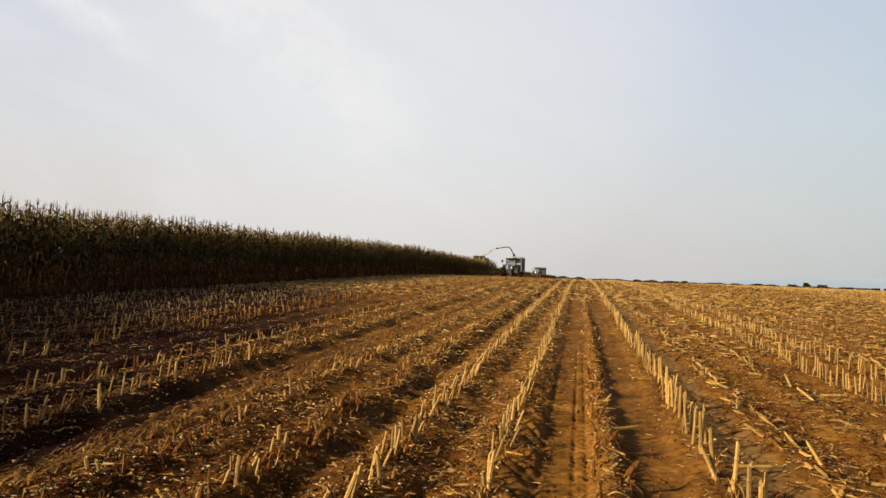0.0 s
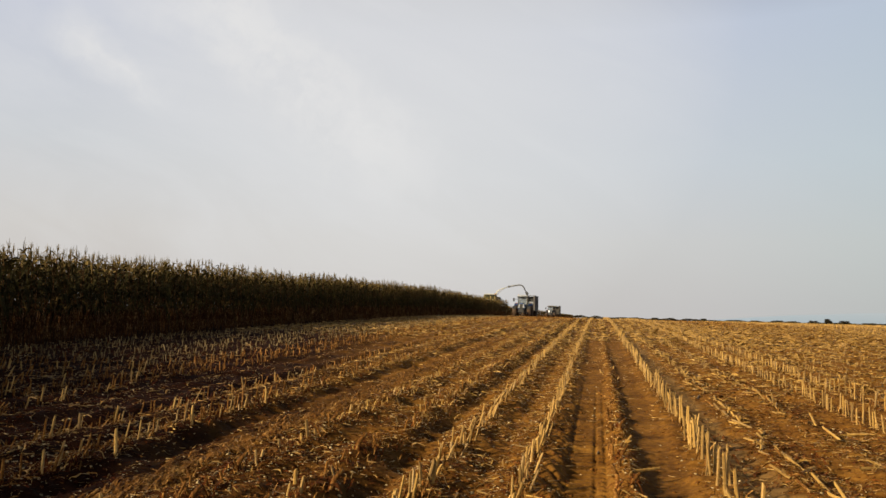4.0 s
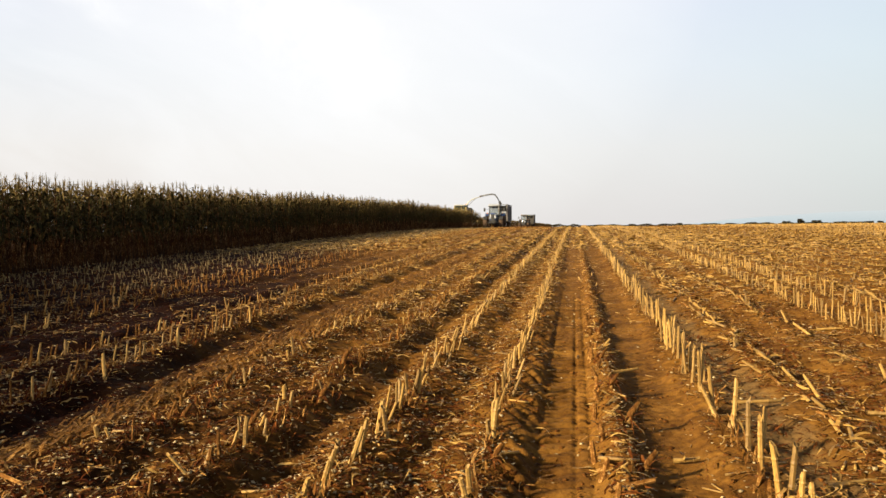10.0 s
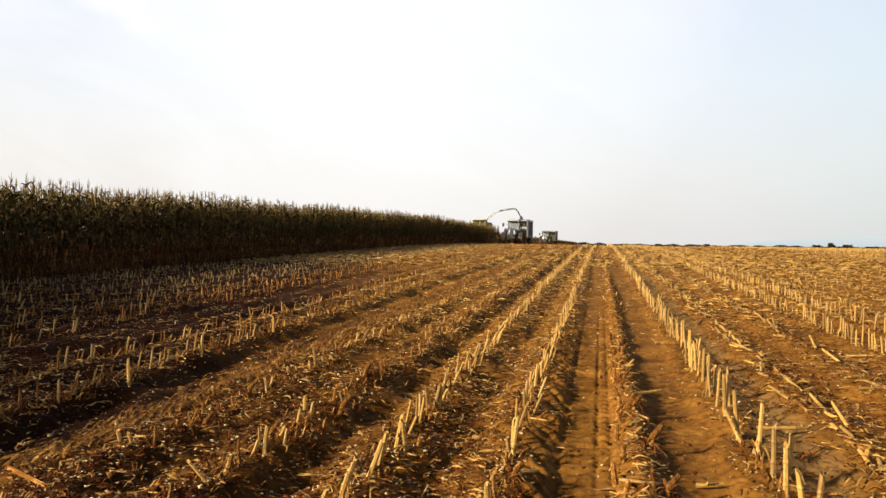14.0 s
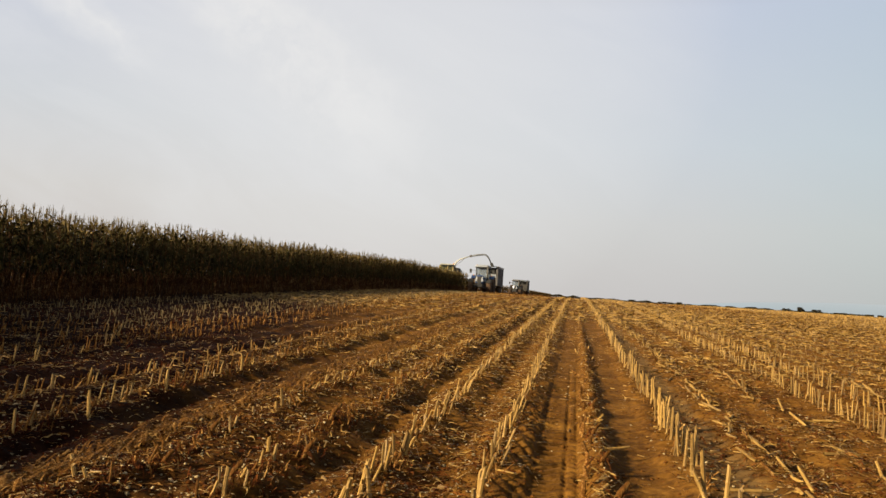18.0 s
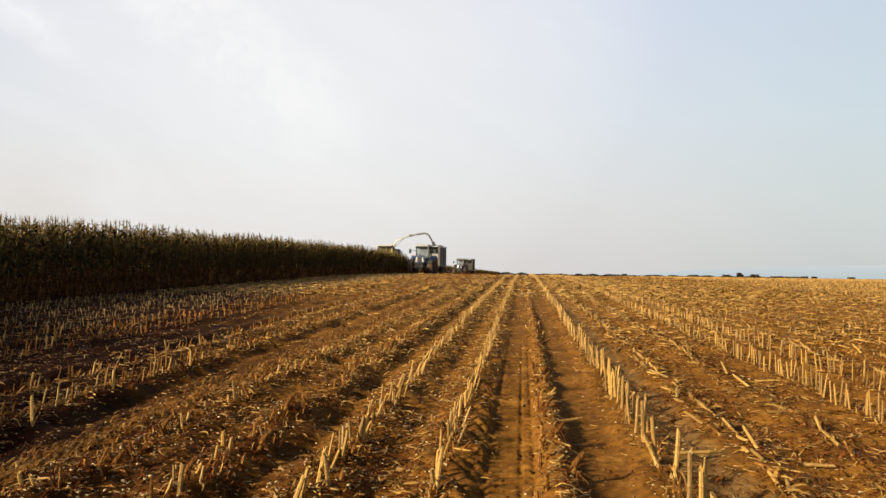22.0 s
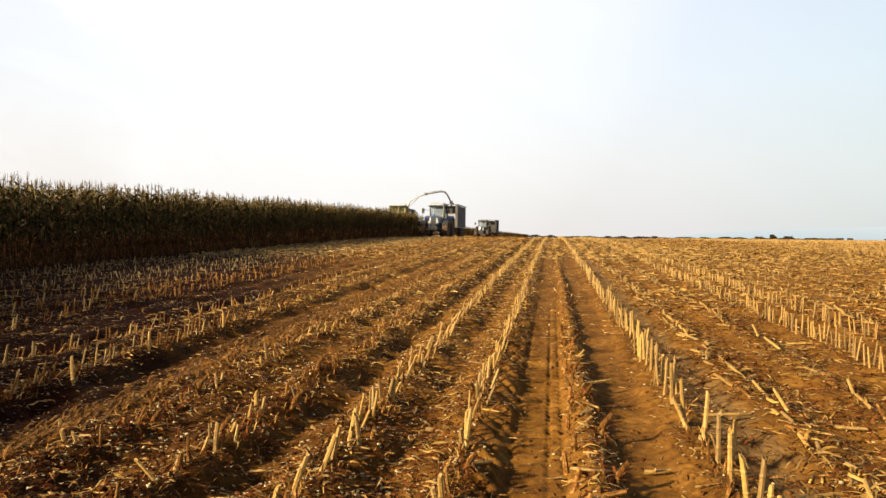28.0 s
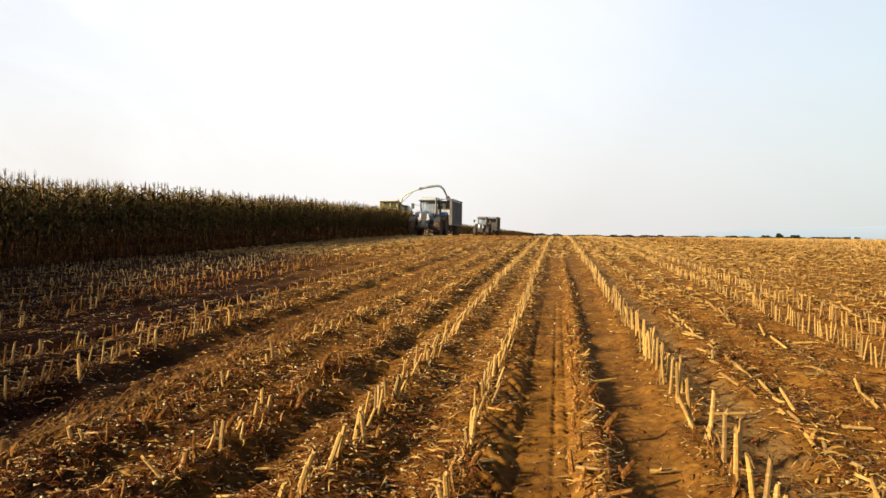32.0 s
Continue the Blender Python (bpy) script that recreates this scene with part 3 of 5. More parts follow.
# stubs that stand out beside the camera: across, ahead, height, lean
KNOWN = {
    0.87: [(0.87, 7.10, 0.26, -0.01), (0.87, 6.63, 0.26, 0.01), (0.84, 6.13, 0.33, 0.02), (0.86, 5.40, 0.25, -0.02), (0.85, 4.85, 0.30, -0.04), (0.86, 4.80, 0.18, -0.09),
           (0.89, 4.47, 0.28, 0.02), (0.88, 4.52, 0.14, 0.04), (0.89, 4.09, 0.26, 0.0), (0.87, 3.74, 0.27, 0.0), (0.98, 4.18, 0.22, 0.02), (0.90, 3.53, 0.24, -0.02),
           (0.93, 3.47, 0.26, 0.02), (0.96, 3.41, 0.15, 0.0), (0.99, 3.35, 0.13, 0.0)],
    -0.49: [(-0.47, 4.24, 0.23, 0.02), (-0.48, 4.18, 0.11, -0.02), (-0.51, 5.32, 0.19, 0.02), (-0.49, 3.29, 0.11, -0.02), (-0.48, 3.36, 0.14, -0.01)],
    -1.17: [(-1.14, 3.64, 0.19, 0.07), (-1.15, 3.86, 0.19, 0.04), (-1.14, 4.17, 0.21, 0.03), (-1.07, 4.13, 0.18, -0.02), (-1.27, 3.79, 0.08, 0.02), (-1.19, 3.39, 0.18, 0.05),
            (-1.15, 3.21, 0.16, 0.05), (-1.22, 3.17, 0.10, 0.03), (-1.15, 5.21, 0.16, 0.05)],
    -1.85: [(-1.83, 3.89, 0.16, 0.0), (-2.00, 4.89, 0.10, 0.0), (-1.86, 3.51, 0.09, 0.02)],
    -2.53: [(-2.53, 6.43, 0.16, -0.02), (-3.08, 4.33, 0.07, 0.0), (-2.78, 3.95, 0.08, -0.02)],
    -3.95: [(-3.87, 8.43, 0.18, 0.01), (-3.83, 6.69, 0.18, 0.0), (-3.74, 5.41, 0.20, -0.03), (-4.71, 6.23, 0.14, 0.0)],
}
NEAR_END = 12.0
for x in LEFT + UPRIGHT + LOW:
    slant = 0.10
    if x > 4:
        h, gap, missing, slant = 0.105, 0.19, 0.5, 0.30
        text = "sparse row of short trampled stubble on the open field"
    elif x > 0:
        h, gap, missing = (0.255, 0.105, 0.14) if x < 1 else (0.215, 0.115, 0.10)
        slant = 0.07
        text = "row of upright pale yellow cut maize stalks in brown soil"
    elif x > -1.3:
        h, gap, missing, slant = 0.155, 0.10, 0.18, 0.17
        text = "row of short pale cut maize stalks leaning over brown soil"
    elif x > -3:
        h, gap, missing, slant = 0.095, 0.13, 0.35, 0.30
        text = "broken row of short trampled maize stubble among dry leaves"
    elif x > -7.5:
        h, gap, missing = 0.165, 0.12, 0.25
        text = "row of thin brown maize stubble with gaps"
    else:
        h, gap, missing, slant = 0.135, 0.105, 0.25, 0.18
        text = "row of maize stubble beside the standing maize, greyed for its shade"
    row = thing("stubble_row", text, "stubble", "stubble rows")
    start = max(3.0, abs(x) * 1.15 - 0.5)
    known = KNOWN.get(x, [])
    for kx, ky, kh, kl in known:
        one_stub(row, kx, ky, kh, kl, random.uniform(-0.02, 0.02), 1.15)
    start = {0.87: 5.55, -0.49: 4.34, -1.17: 4.3}.get(x, start)
    if start < NEAR_END:
        pl, tu, si, le = row_of_stubs(x, start, NEAR_END, gap, h, missing=missing + (0.1 if -8 < x < -3 else 0), lean=slant)
        for p, sz, l in zip(pl, si, le):
            one_stub(row, p[0], p[1], sz[2], l[0] * sz[2] + (0.035 if -1.3 < x < 0 else 0.02 if x < -3 else 0), l[1] * sz[2], sz[0] / 0.0118 * (0.8 if x < -3 else 0.88), old=x < -1.3 and random.random() < 0.65)
    far_part = [stub_mesh(STUB_NEAR if -3 < x < 4 else STUB_FAR, [row_of_stubs(x, max(NEAR_END, start), 30, gap, 0.85 * h, missing=missing + 0.05, lean=slant)])] if start < 30 else []
    far_part.append(stub_mesh(STUB_FAR, [row_of_stubs(x, -9, min(start, 3.0 + max(0, abs(x) - 2.6) * 1.1) - 0.05, gap, h, missing=missing)]))
    far_part.append(stub_mesh(STUB_FAR, [row_of_stubs(x, 30, 100, 0.17, 0.85 * h, missing=missing * 0.8)]))
    v, q = merge(far_part)
    tagged(part("distant_stubble", big_mesh("distant_stubble", v, q, STRAW if -1.3 < x < 4 else STRAW_OLD if x > -7.5 else STRAW_SHADED), None, row), kind="stuff")
v, q = stub_mesh(STUB_FAR, [row_of_stubs(x, x * 1.1 - 6, 100, 0.19, 0.19 * random.uniform(0.75, 1.1), missing=0.3) for x in OPEN])
tagged(new("distant_stubble", big_mesh("distant_stubble", v, q, STRAW)), "many rows of pale cut maize stubble on the open field", "stubble", kind="stuff")


def lying(row, x, y, length, turn, lift=0.012, tilt=0.0, name="flattened_stalk", old=False):
    """A cut stalk lying on the soil along the turn (degrees from straight ahead)."""
    ob = new(name, random.choice(OLD_STUBS if old else STUBS))
    if row is not None:
        ob.parent = row
    ob.matrix_basis = pose(x, y, float(soil(x, y)) + lift, 0, 0, -turn) @ pose(0, 0, 0, -88 + tilt) @ pose(0, 0, 0, 0, 0, random.uniform(0, 360)) @ Matrix.Diagonal((1, 1, length / 0.25, 1))
    return ob


for x in FLAT:
    row = thing("flattened_stubble_row", "row of maize stalks pressed flat into the soil by wheels", "stubble", "pressed rows")
    y = max(3.1, x * 1.2)
    while y < 13:
        if x < 1:
            if random.random() > 0.45 and y < 9:
                one_stub(row, 0.15 + random.gauss(0, 0.025), y, random.uniform(0.05, 0.11), random.gauss(0, 0.02), random.gauss(0, 0.02), 1.3, "broken_stub", True)
            elif random.random() > 0.5:
                lying(row, x + random.gauss(0, 0.05), y, random.uniform(0.08, 0.2), random.gauss(40, 60), 0.008, random.uniform(2, 30), old=random.random() < 0.7)
        elif random.random() > (0.28 if x < 2 else 0.45):
            lean_up = random.choice((2, 5, 9, 16)) if x < 2 else random.choice((4, 10, 24))
            lying(row, x + random.gauss(0, 0.055), y, random.uniform(0.09, 0.27), random.gauss(-6, 19), 0.008, lean_up + random.uniform(-5, 5), old=random.random() < 0.3)
        y += random.uniform(0.07, 0.2)
    pl, tu, si, le = row_of_stubs(x, 13, 90, 0.2, 0.10 if x > 1 else 0.06, spread=0.06 if x > 1 else 0.12, missing=0.3 if x > 1 else 0.72, lean=0.6)
    v, q = scatter(STUB_FAR, pl, tu, si, le)
    tagged(part("distant_stubble", big_mesh("distant_stubble", v, q, STRAW), None, row), kind="stuff")

for x, y, length, turn in [(1.06, 5.19, 0.28, 86), (0.53, 4.08, 0.12, 84), (1.22, 3.80, 0.24, 66), (2.58, 8.49, 0.3, 84), (1.84, 5.06, 0.15, 100), (-2.95, 3.32, 0.6, 121), (-0.75, 4.7, 0.2, 118),
                           (0.3, 5.9, 0.22, 60), (2.9, 12.5, 0.5, 70), (-1.5, 4.6, 0.12, 150), (2.1, 6.6, 0.25, 75), (-2.15, 2.72, 0.38, 120)]:
    tagged(lying(None, x, y, length, turn, 0.016, 1, "fallen_stalk", old=x < -1.5), "loose piece of pale cut maize stalk lying on soil", "stalk", "fallen stalks")


# ---------------------------------------------------------------- litter and clods
def strewn(n, y0, y1, keep, even=False):
    """Places over the field, denser near the camera or evenly spread, thinned by keep(x, y)."""
    u = rng.random(n)
    y = np.sqrt(y0 * y0 + (y1 * y1 - y0 * y0) * u) if even else y0 * (y1 / y0) ** u
    x = rng.uniform(-1, 1, n) * (2.2 + 0.72 * y) - 0.12 * y
    ok = (rng.random(n) < keep(x, y)) & (x > EDGE)
    return x[ok], y[ok]


def lush(x, y):
    """How much litter lies there: little in the wheel tracks, most round the rows."""
    d = np.where(x < -0.42, 1.0, np.where(x < 1.45, 0.3, 0.8)) * (1 - 0.6 * bumpy(x, -0.3, 0.12))
    for c, w in TRACKS:
        d = d * (1 - (0.85 if abs(c) < 1 else 0.5) * press(x, c, w + 0.02, 0.03))
    d = d + 1.0 * bumpy(x, 0.24, 0.09) + 0.4 * bumpy(x, 1.55, 0.12) + 0.5 * bumpy(x, 2.23, 0.2) + 0.5 * bumpy(x, -0.46, 0.08)
    d = d * (1 - 0.75 * bumpy(x, -3.10, 0.16)) * (1 - 0.85 * bumpy(x, -3.58, 0.17)) * (1 - 0.6 * bumpy(x, -1.53, 0.13))
    d = d + 0.35 * np.clip((y - 8) / 8, 0, 1) * (np.abs(x - 0.4) < 1.3)
    d = d * (0.65 + 0.5 * soft_noise(x * 2.2, y * 1.3, 31))
    return np.clip(d, 0.03, 1)


def strip_template(seed):
    """A curled dry leaf strip about one unit long."""
    r = np.random.default_rng(seed)
    v, q, n = [], [], 5
    bend, wave = r.normal(0, 0.7), r.uniform(0.03, 0.2)
    for i in range(n + 1):
        u = i / n
        w = (0.011 + 0.012 * (seed % 3)) * (1 - 0.75 * abs(2 * u - 0.8) ** 2) + 0.005
        c = np.array([u - 0.5, bend * (u - 0.5) ** 2, wave * math.sin(math.pi * u * r.uniform(0.8, 1.6)) + 0.02])
        tw = r.normal(0, 0.55)
        v += [c + (0, -w * math.cos(tw), -w * math.sin(tw)), c + (0, w * math.cos(tw), w * math.sin(tw))]
        if i:
            q.append((2 * i - 2, 2 * i - 1, 2 * i + 1, 2 * i))
    return np.array(v), np.array(q)


def strew(name, label, category, templates, n, y0, y1, keep, sizes, mat, lift=0.0, lean=0.25, even=False):
    pairs = []
    for tpl in templates:
        x, y = strewn(n // len(templates), y0, y1, keep, even)
        size = rng.uniform(*sizes, len(x)) * rng.uniform(0.7, 1.3, len(x))
        pairs.append(scatter(tpl, np.stack([x, y, soil(x, y) + lift], 1), rng.uniform(0, 6.28, len(x)), size, rng.normal(0, lean, (len(x), 2))))
    v, q = merge(pairs)
    return tagged(new(name, big_mesh(name, v, q, mat)), label, category, kind="stuff")


STRIPS = [strip_template(k) for k in range(12)]
bar = np.array([(sx * 0.5, sy * 0.035, sz * 0.03 + 0.03) for sx in (-1, 1) for sy, sz in ((-1, -1), (1, -1), (1, 1), (-1, 1))])
BAR = (bar, np.array([(0, 1, 2, 3), (7, 6, 5, 4), (0, 4, 5, 1), (1, 5, 6, 2), (2, 6, 7, 3), (3, 7, 4, 0)]))
CHIP = (np.array([(-0.5, -0.35, 0.1), (0.5, -0.3, 0.25), (0.55, 0.35, 0.1), (-0.45, 0.4, 0.3)], float), np.array([(0, 1, 2, 3)]))


def clod_template(seed):
    r = np.random.default_rng(seed)
    v = np.array([(sx, sy, sz) for sz in (-0.6, 0.6) for sx, sy in ((-1, -1), (1, -1), (1, 1), (-1, 1))], float)
    v = v * r.uniform(0.55, 1.15, (8, 3)) * 0.5
    return v, np.array([(3, 2, 1, 0), (4, 5, 6, 7), (0, 1, 5, 4), (1, 2, 6, 5), (2, 3, 7, 6), (3, 0, 4, 7)])


CLODS = [clod_template(k) for k in range(6)]
ROWS = np.array(LEFT + UPRIGHT + FLAT + LOW)


def by_row(x, w=0.12):
    """1 on a row, falling off between the rows."""
    return np.exp(-(np.min(np.abs(np.asarray(x)[:, None] - ROWS[None]), 1) / w) ** 2)


def short_strip(seed, upright=False):
    """A short bent shred in two pieces, lying or standing up from the soil."""
    r = np.random.default_rng(seed)
    w0, w1, w2 = r.uniform(0.02, 0.07), r.uniform(0.035, 0.085), r.uniform(0.01, 0.05)
    k = np.array([(-0.5, -w0, 0.02), (-0.5, w0, 0.05), (0.0, -w1, r.uniform(0.05, 0.22)), (0.05, w1, r.uniform(0.05, 0.22)), (0.5, -w2, 0.03), (0.48, w2, r.uniform(0.0, 0.12))])
    if upright:
        out = r.uniform(0.2, 0.9)
        k = np.stack([k[:, 1], 0.6 * k[:, 2] + out * (k[:, 0] + 0.5) ** 2, (k[:, 0] + 0.5) * (1 - 0.45 * out * (k[:, 0] + 0.5))], 1)
    return k, np.array([(0, 1, 3, 2), (2, 3, 5, 4)])


SHORT = [short_strip(k) for k in range(8)]
SHEATH = [short_strip(60 + k, True) for k in range(10)]


def sheaths(name, label, rows_, per_metre, y1, sizes, mat, spread=0.05, near=2.6):
    """Torn leaf sheaths that stand round the feet of the stubs."""
    pairs = []
    for tpl in SHEATH:
        for x in rows_:
            y0 = max(near, abs(x) * 1.1 - 0.5)
            n = int(per_metre * 9 * math.log(y1 / y0) / len(SHEATH))
            y = y0 * (y1 / y0) ** rng.random(n)
            y = y[rng.random(n) < 0.75 + 0.5 * soft_noise(y * 1.9, y * 0 + x * 5, 51)]
            xs = x + rng.normal(0, spread, len(y)) + 0.03 * soft_noise(y * 0.3, y * 0 + x, 9)
            pairs.append(scatter(tpl, np.stack([xs, y, soil(xs, y) - 0.004], 1), rng.uniform(0, 6.28, len(y)), rng.uniform(*sizes, len(y)), rng.normal(0, 0.25, (len(y), 2))))
    v, q = merge(pairs)
    return tagged(new(name, big_mesh(name, v, q, mat)), label, "litter", kind="stuff")


sheaths("leaf_sheaths", "torn red-brown leaf sheaths round the trampled stubs", [-1.85, -2.53], 40, 30, (0.03, 0.085), LITTER, 0.13)
sheaths("leaf_sheaths", "torn yellow-brown leaf sheaths round the trampled stubs", [-1.85, -2.53], 42, 45, (0.03, 0.085), STRAW_OLD, 0.13)
sheaths("leaf_sheaths", "short pale yellow shreds standing along the mulched rows", [-1.85, -2.53, -3.95, -4.80], 26, 45, (0.05, 0.13), STRAW, 0.10, 7.5)
sheaths("leaf_sheaths", "torn pale leaf sheaths round the leaning stubs", [-0.49, -1.17, 0.87, 2.91, 3.59], 24, 40, (0.05, 0.13), STRAW_OLD, 0.045)
sheaths("leaf_sheaths", "brown leaf sheaths and broken shreds among the thin stubs", LEFT[4:], 22, 30, (0.05, 0.13), LITTER, 0.10)
sheaths("leaf_sheaths", "yellow-brown shreds standing among the thin stubs", LEFT[4:8], 40, 45, (0.05, 0.13), STRAW_OLD, 0.08)
strew("dry_leaf_litter", "torn dry brown maize leaves strewn over the soil", "litter", STRIPS, 60000, 2.3, 18, lush, (0.03, 0.11), LITTER, 0.001, 0.35)
strew("mulch", "short dry brown maize shreds covering the soil", "litter", SHORT, 150000, 2.3, 34, lambda x, y: np.clip(lush(x, y) * np.where(x < -0.3, 1.2, 0.3) + 0.6 * by_row(x) * (x < -1), 0, 1),
      (0.015, 0.06), LITTER, 0.003, 0.4)
strew("pale_mulch", "short pale maize shreds and chopped pith on the soil", "litter", SHORT, 110000, 2.3, 40, lambda x, y: np.clip((lush(x, y) + 0.35 * bumpy(x, -1.5, 0.3) + 0.3 * bumpy(x, -2.4, 0.5)) * np.where(x < -5, 0.35, np.where(x < -0.3, 0.55 + 0.4 * np.clip((y - 4) / 6, 0, 1), 0.8)), 0, 1),
      (0.02, 0.08), STRAW_OLD, 0.006, 0.4)
strew("pale_mulch", "pale yellow shreds and pith crumbs on the mulched rows", "litter", SHORT, 170000, 6, 26,
      lambda x, y: np.where((x < -0.5) & (x > -5), 1.0, 0.0) * np.clip(lush(x, y) - 0.25 + 0.5 * by_row(x, 0.2), 0, 1), (0.02, 0.08), STRAW, 0.008, 0.5, even=True)
strew("chopped_stalks", "short chopped pale stalk pieces strewn over the soil", "litter", [BAR], 16000, 2.3, 40, lambda x, y: lush(x, y) * np.where((x < -0.3) & (y < 9), 0.3, 1), (0.04, 0.14), STRAW, 0.002, 0.12)
strew("pale_leaf_shreds", "pale dry leaf shreds and stalk skins caught between the rows", "litter", STRIPS, 34000, 2.3, 40,
      lambda x, y: lush(x, y) * np.where(x > 1.0, 1, np.where(y < 5.2, 0.3, 0.75)), (0.05, 0.18), STRAW, 0.004, 0.4)
straw_cover = lambda x, y: np.where(x > 1.3, 1.0, 0.0) * np.clip(0.5 + 0.35 * by_row(x, 0.2) + 0.5 * soft_noise(x * 0.9, y * 0.35, 36), 0, 1) * np.where(x > 4, 1, 0.6)
strew("trampled_straw", "trampled pale stalks and leaves lying over the open field", "litter", SHORT, 50000, 5, 14, lambda x, y: straw_cover(x, y) * np.clip((y - 3) / 9, 0.2, 1),
      (0.035, 0.14), STRAW_OLD, 0.004, 0.4, even=True)
strew("trampled_straw", "trampled pale stalks and shreds further out on the open field", "litter", SHORT, 200000, 12, 48, straw_cover, (0.06, 0.2), STRAW, 0.006, 0.6, even=True)
sheaths("leaf_sheaths", "short pale shreds standing along the trampled rows", LOW + FLAT[3:], 26, 45, (0.05, 0.13), STRAW, 0.10)
strew("row_litter", "dry leaves and stalk ends heaped along the rows beside the maize", "litter", SHORT, 230000, 9, 46,
      lambda x, y: np.where(x < -0.3, 1.0, 0.0) * np.where(x > -5.2, 1, np.clip((y - 22) / 20, 0, 1)) * np.clip(0.12 + 1.1 * by_row(x, 0.2), 0, 1) * np.clip(y / 15, 0.4, 1), (0.04, 0.14), STRAW, 0.01, 0.9, even=True)
strew("far_leaf_litter", "dry maize leaves and stalk bits between the far rows", "litter", SHORT, 110000, 25, 95,
      lambda x, y: np.where(x < 0.6, 0.8, 0.9) * (0.25 + 0.75 * by_row(x, 0.2)), (0.10, 0.30), STRAW, 0.01, 0.9)
ridge = lambda x, y: np.clip(1.25 * bumpy(x, 0.25, 0.062), 0, 1) * (0.55 + 0.6 * soft_noise(x * 2, y * 1.7, 33))
strew("ridge_litter", "tangled dry leaves and torn roots along the ridge between the wheel tracks", "litter", STRIPS, 38000, 2.3, 30, ridge, (0.07, 0.2), LITTER, 0.008, 0.6)
strew("ridge_shreds", "pale curled leaf and stalk shreds along the ridge", "litter", STRIPS[:6] + [BAR], 26000, 2.3, 30, ridge, (0.07, 0.21), STRAW, 0.012, 0.5)
strew("trodden_leaves", "broad torn maize leaves trodden down between the rows", "litter", STRIPS, 32000, 2.4, 34,
      lambda x, y: np.where(x > 1.0, 1, 0) * np.clip(0.5 + 0.9 * soft_noise(x * 1.6, y * 1.1, 35), 0, 1), (0.08, 0.2), LITTER, 0.003, 0.35)


def round_about(n, keep):
    """Places beside and behind the camera."""
    x, y = rng.uniform(-12, 14, n), rng.uniform(-9, 9, n)
    ok = (rng.random(n) < keep(x, y)) & ((y < 2.35) | (np.abs(x + 0.12 * y) > 2.2 + 0.72 * y)) & (x > EDGE)
    return x[ok], y[ok]


pairs = []
for tpl in SHORT[:6]:
    x, y = round_about(2600, lush)
    near = rng.uniform(-5.5, 5.5, 2600), rng.uniform(-4.5, 2.35, 2600)
    kept = rng.random(2600) < lush(*near)
    x, y = np.concatenate([x, near[0][kept]]), np.concatenate([y, near[1][kept]])
    pairs.append(scatter(tpl, np.stack([x, y, soil(x, y) + 0.004], 1), rng.uniform(0, 6.28, len(x)), rng.uniform(0.06, 0.2, len(x)), rng.normal(0, 0.35, (len(x), 2))))
v, q = merge(pairs)
tagged(new("headland_litter", big_mesh("headland_litter", v, q, LITTER)), "torn dry maize leaves on the soil about the standpoint", "litter", kind="stuff")
x, y = round_about(9000, lush)
v, q = scatter(BAR, np.stack([x, y, soil(x, y) + 0.004], 1), rng.uniform(0, 6.28, len(x)), rng.uniform(0.05, 0.15, len(x)), rng.normal(0, 0.12, (len(x), 2)))
tagged(new("headland_stalks", big_mesh("headland_stalks", v, q, STRAW)), "chopped stalk pieces on the soil about the standpoint", "litter", kind="stuff")
x, y = rng.normal(-3.10, 0.11, 2600), 3.6 * (40 / 3.6) ** rng.random(2600)
pairs = [scatter(STRIPS[k], np.stack([x[k::6], y[k::6], soil(x[k::6], y[k::6]) + 0.003], 1), rng.normal(1.57, 0.28, len(x[k::6])), rng.uniform(0.08, 0.30, len(x[k::6])),
                 rng.normal(0, 0.15, (len(x[k::6]), 2))) for k in range(6)]
v, q = merge(pairs)
tagged(new("smeared_leaves", big_mesh("smeared_leaves", v, q, STRAW_OLD)), "dry leaves smeared along a wheel track", "litter", kind="stuff")
strew("husk_chips", "small pale husk and cob chips on dark soil", "litter", CLODS[:2] + [CHIP] * 4, 54000, 2.3, 26, lambda x, y: lush(x, y) * np.where(x < 0.9, 1, 0.5), (0.006, 0.021), HUSK, 0.006, 0.6)
strew("soil_clods", "crumbled brown soil clods between the rows", "soil", CLODS, 22000, 2.3, 14, lambda x, y: np.clip(lush(x, y) + 0.15, 0, 1), (0.006, 0.030), CLOD, 0.0, 0.3)


def root_clump(x, y, size, seed):
    """A torn-out stalk foot with splayed dry roots and leaf shreds."""
    r = random.Random(seed)
    t = thing("torn_root_clump", "torn-out maize stalk foot with splayed dry roots", "root clump", "root clumps", at=pose(x, y, float(soil(x, y))))
    part("stalk_foot", Shape().tube([(0, 0, -0.02), (0.02 * size, 0.02, 0.05 * size), (0.06 * size, 0.03, 0.10 * size)], [0.02 * size, 0.016 * size, 0.012 * size], 7), STRAW_OLD, t, "", 0, True)
    for k in range(9):
        a, ln = r.uniform(0, 6.28), size * r.uniform(0.08, 0.19)
        w = r.uniform(0.004, 0.009)
        d, e = Vector((math.cos(a), math.sin(a), 0)), Vector((-math.sin(a), math.cos(a), 0))
        lift = r.uniform(0.3, 1.3)
        pts = []
        for q in range(5):
            u = q / 4
            c = d * ln * u + Vector((0, 0, 0.02 + ln * (lift * u - (lift + 0.15) * u * u)))
            pts += [c - e * w * (1 - 0.6 * u), c + e * w * (1 - 0.6 * u)]
        part("root_shred", Shape().add(pts, [(2 * q, 2 * q + 1, 2 * q + 3, 2 * q + 2) for q in range(4)]), LITTER, t)
    return t


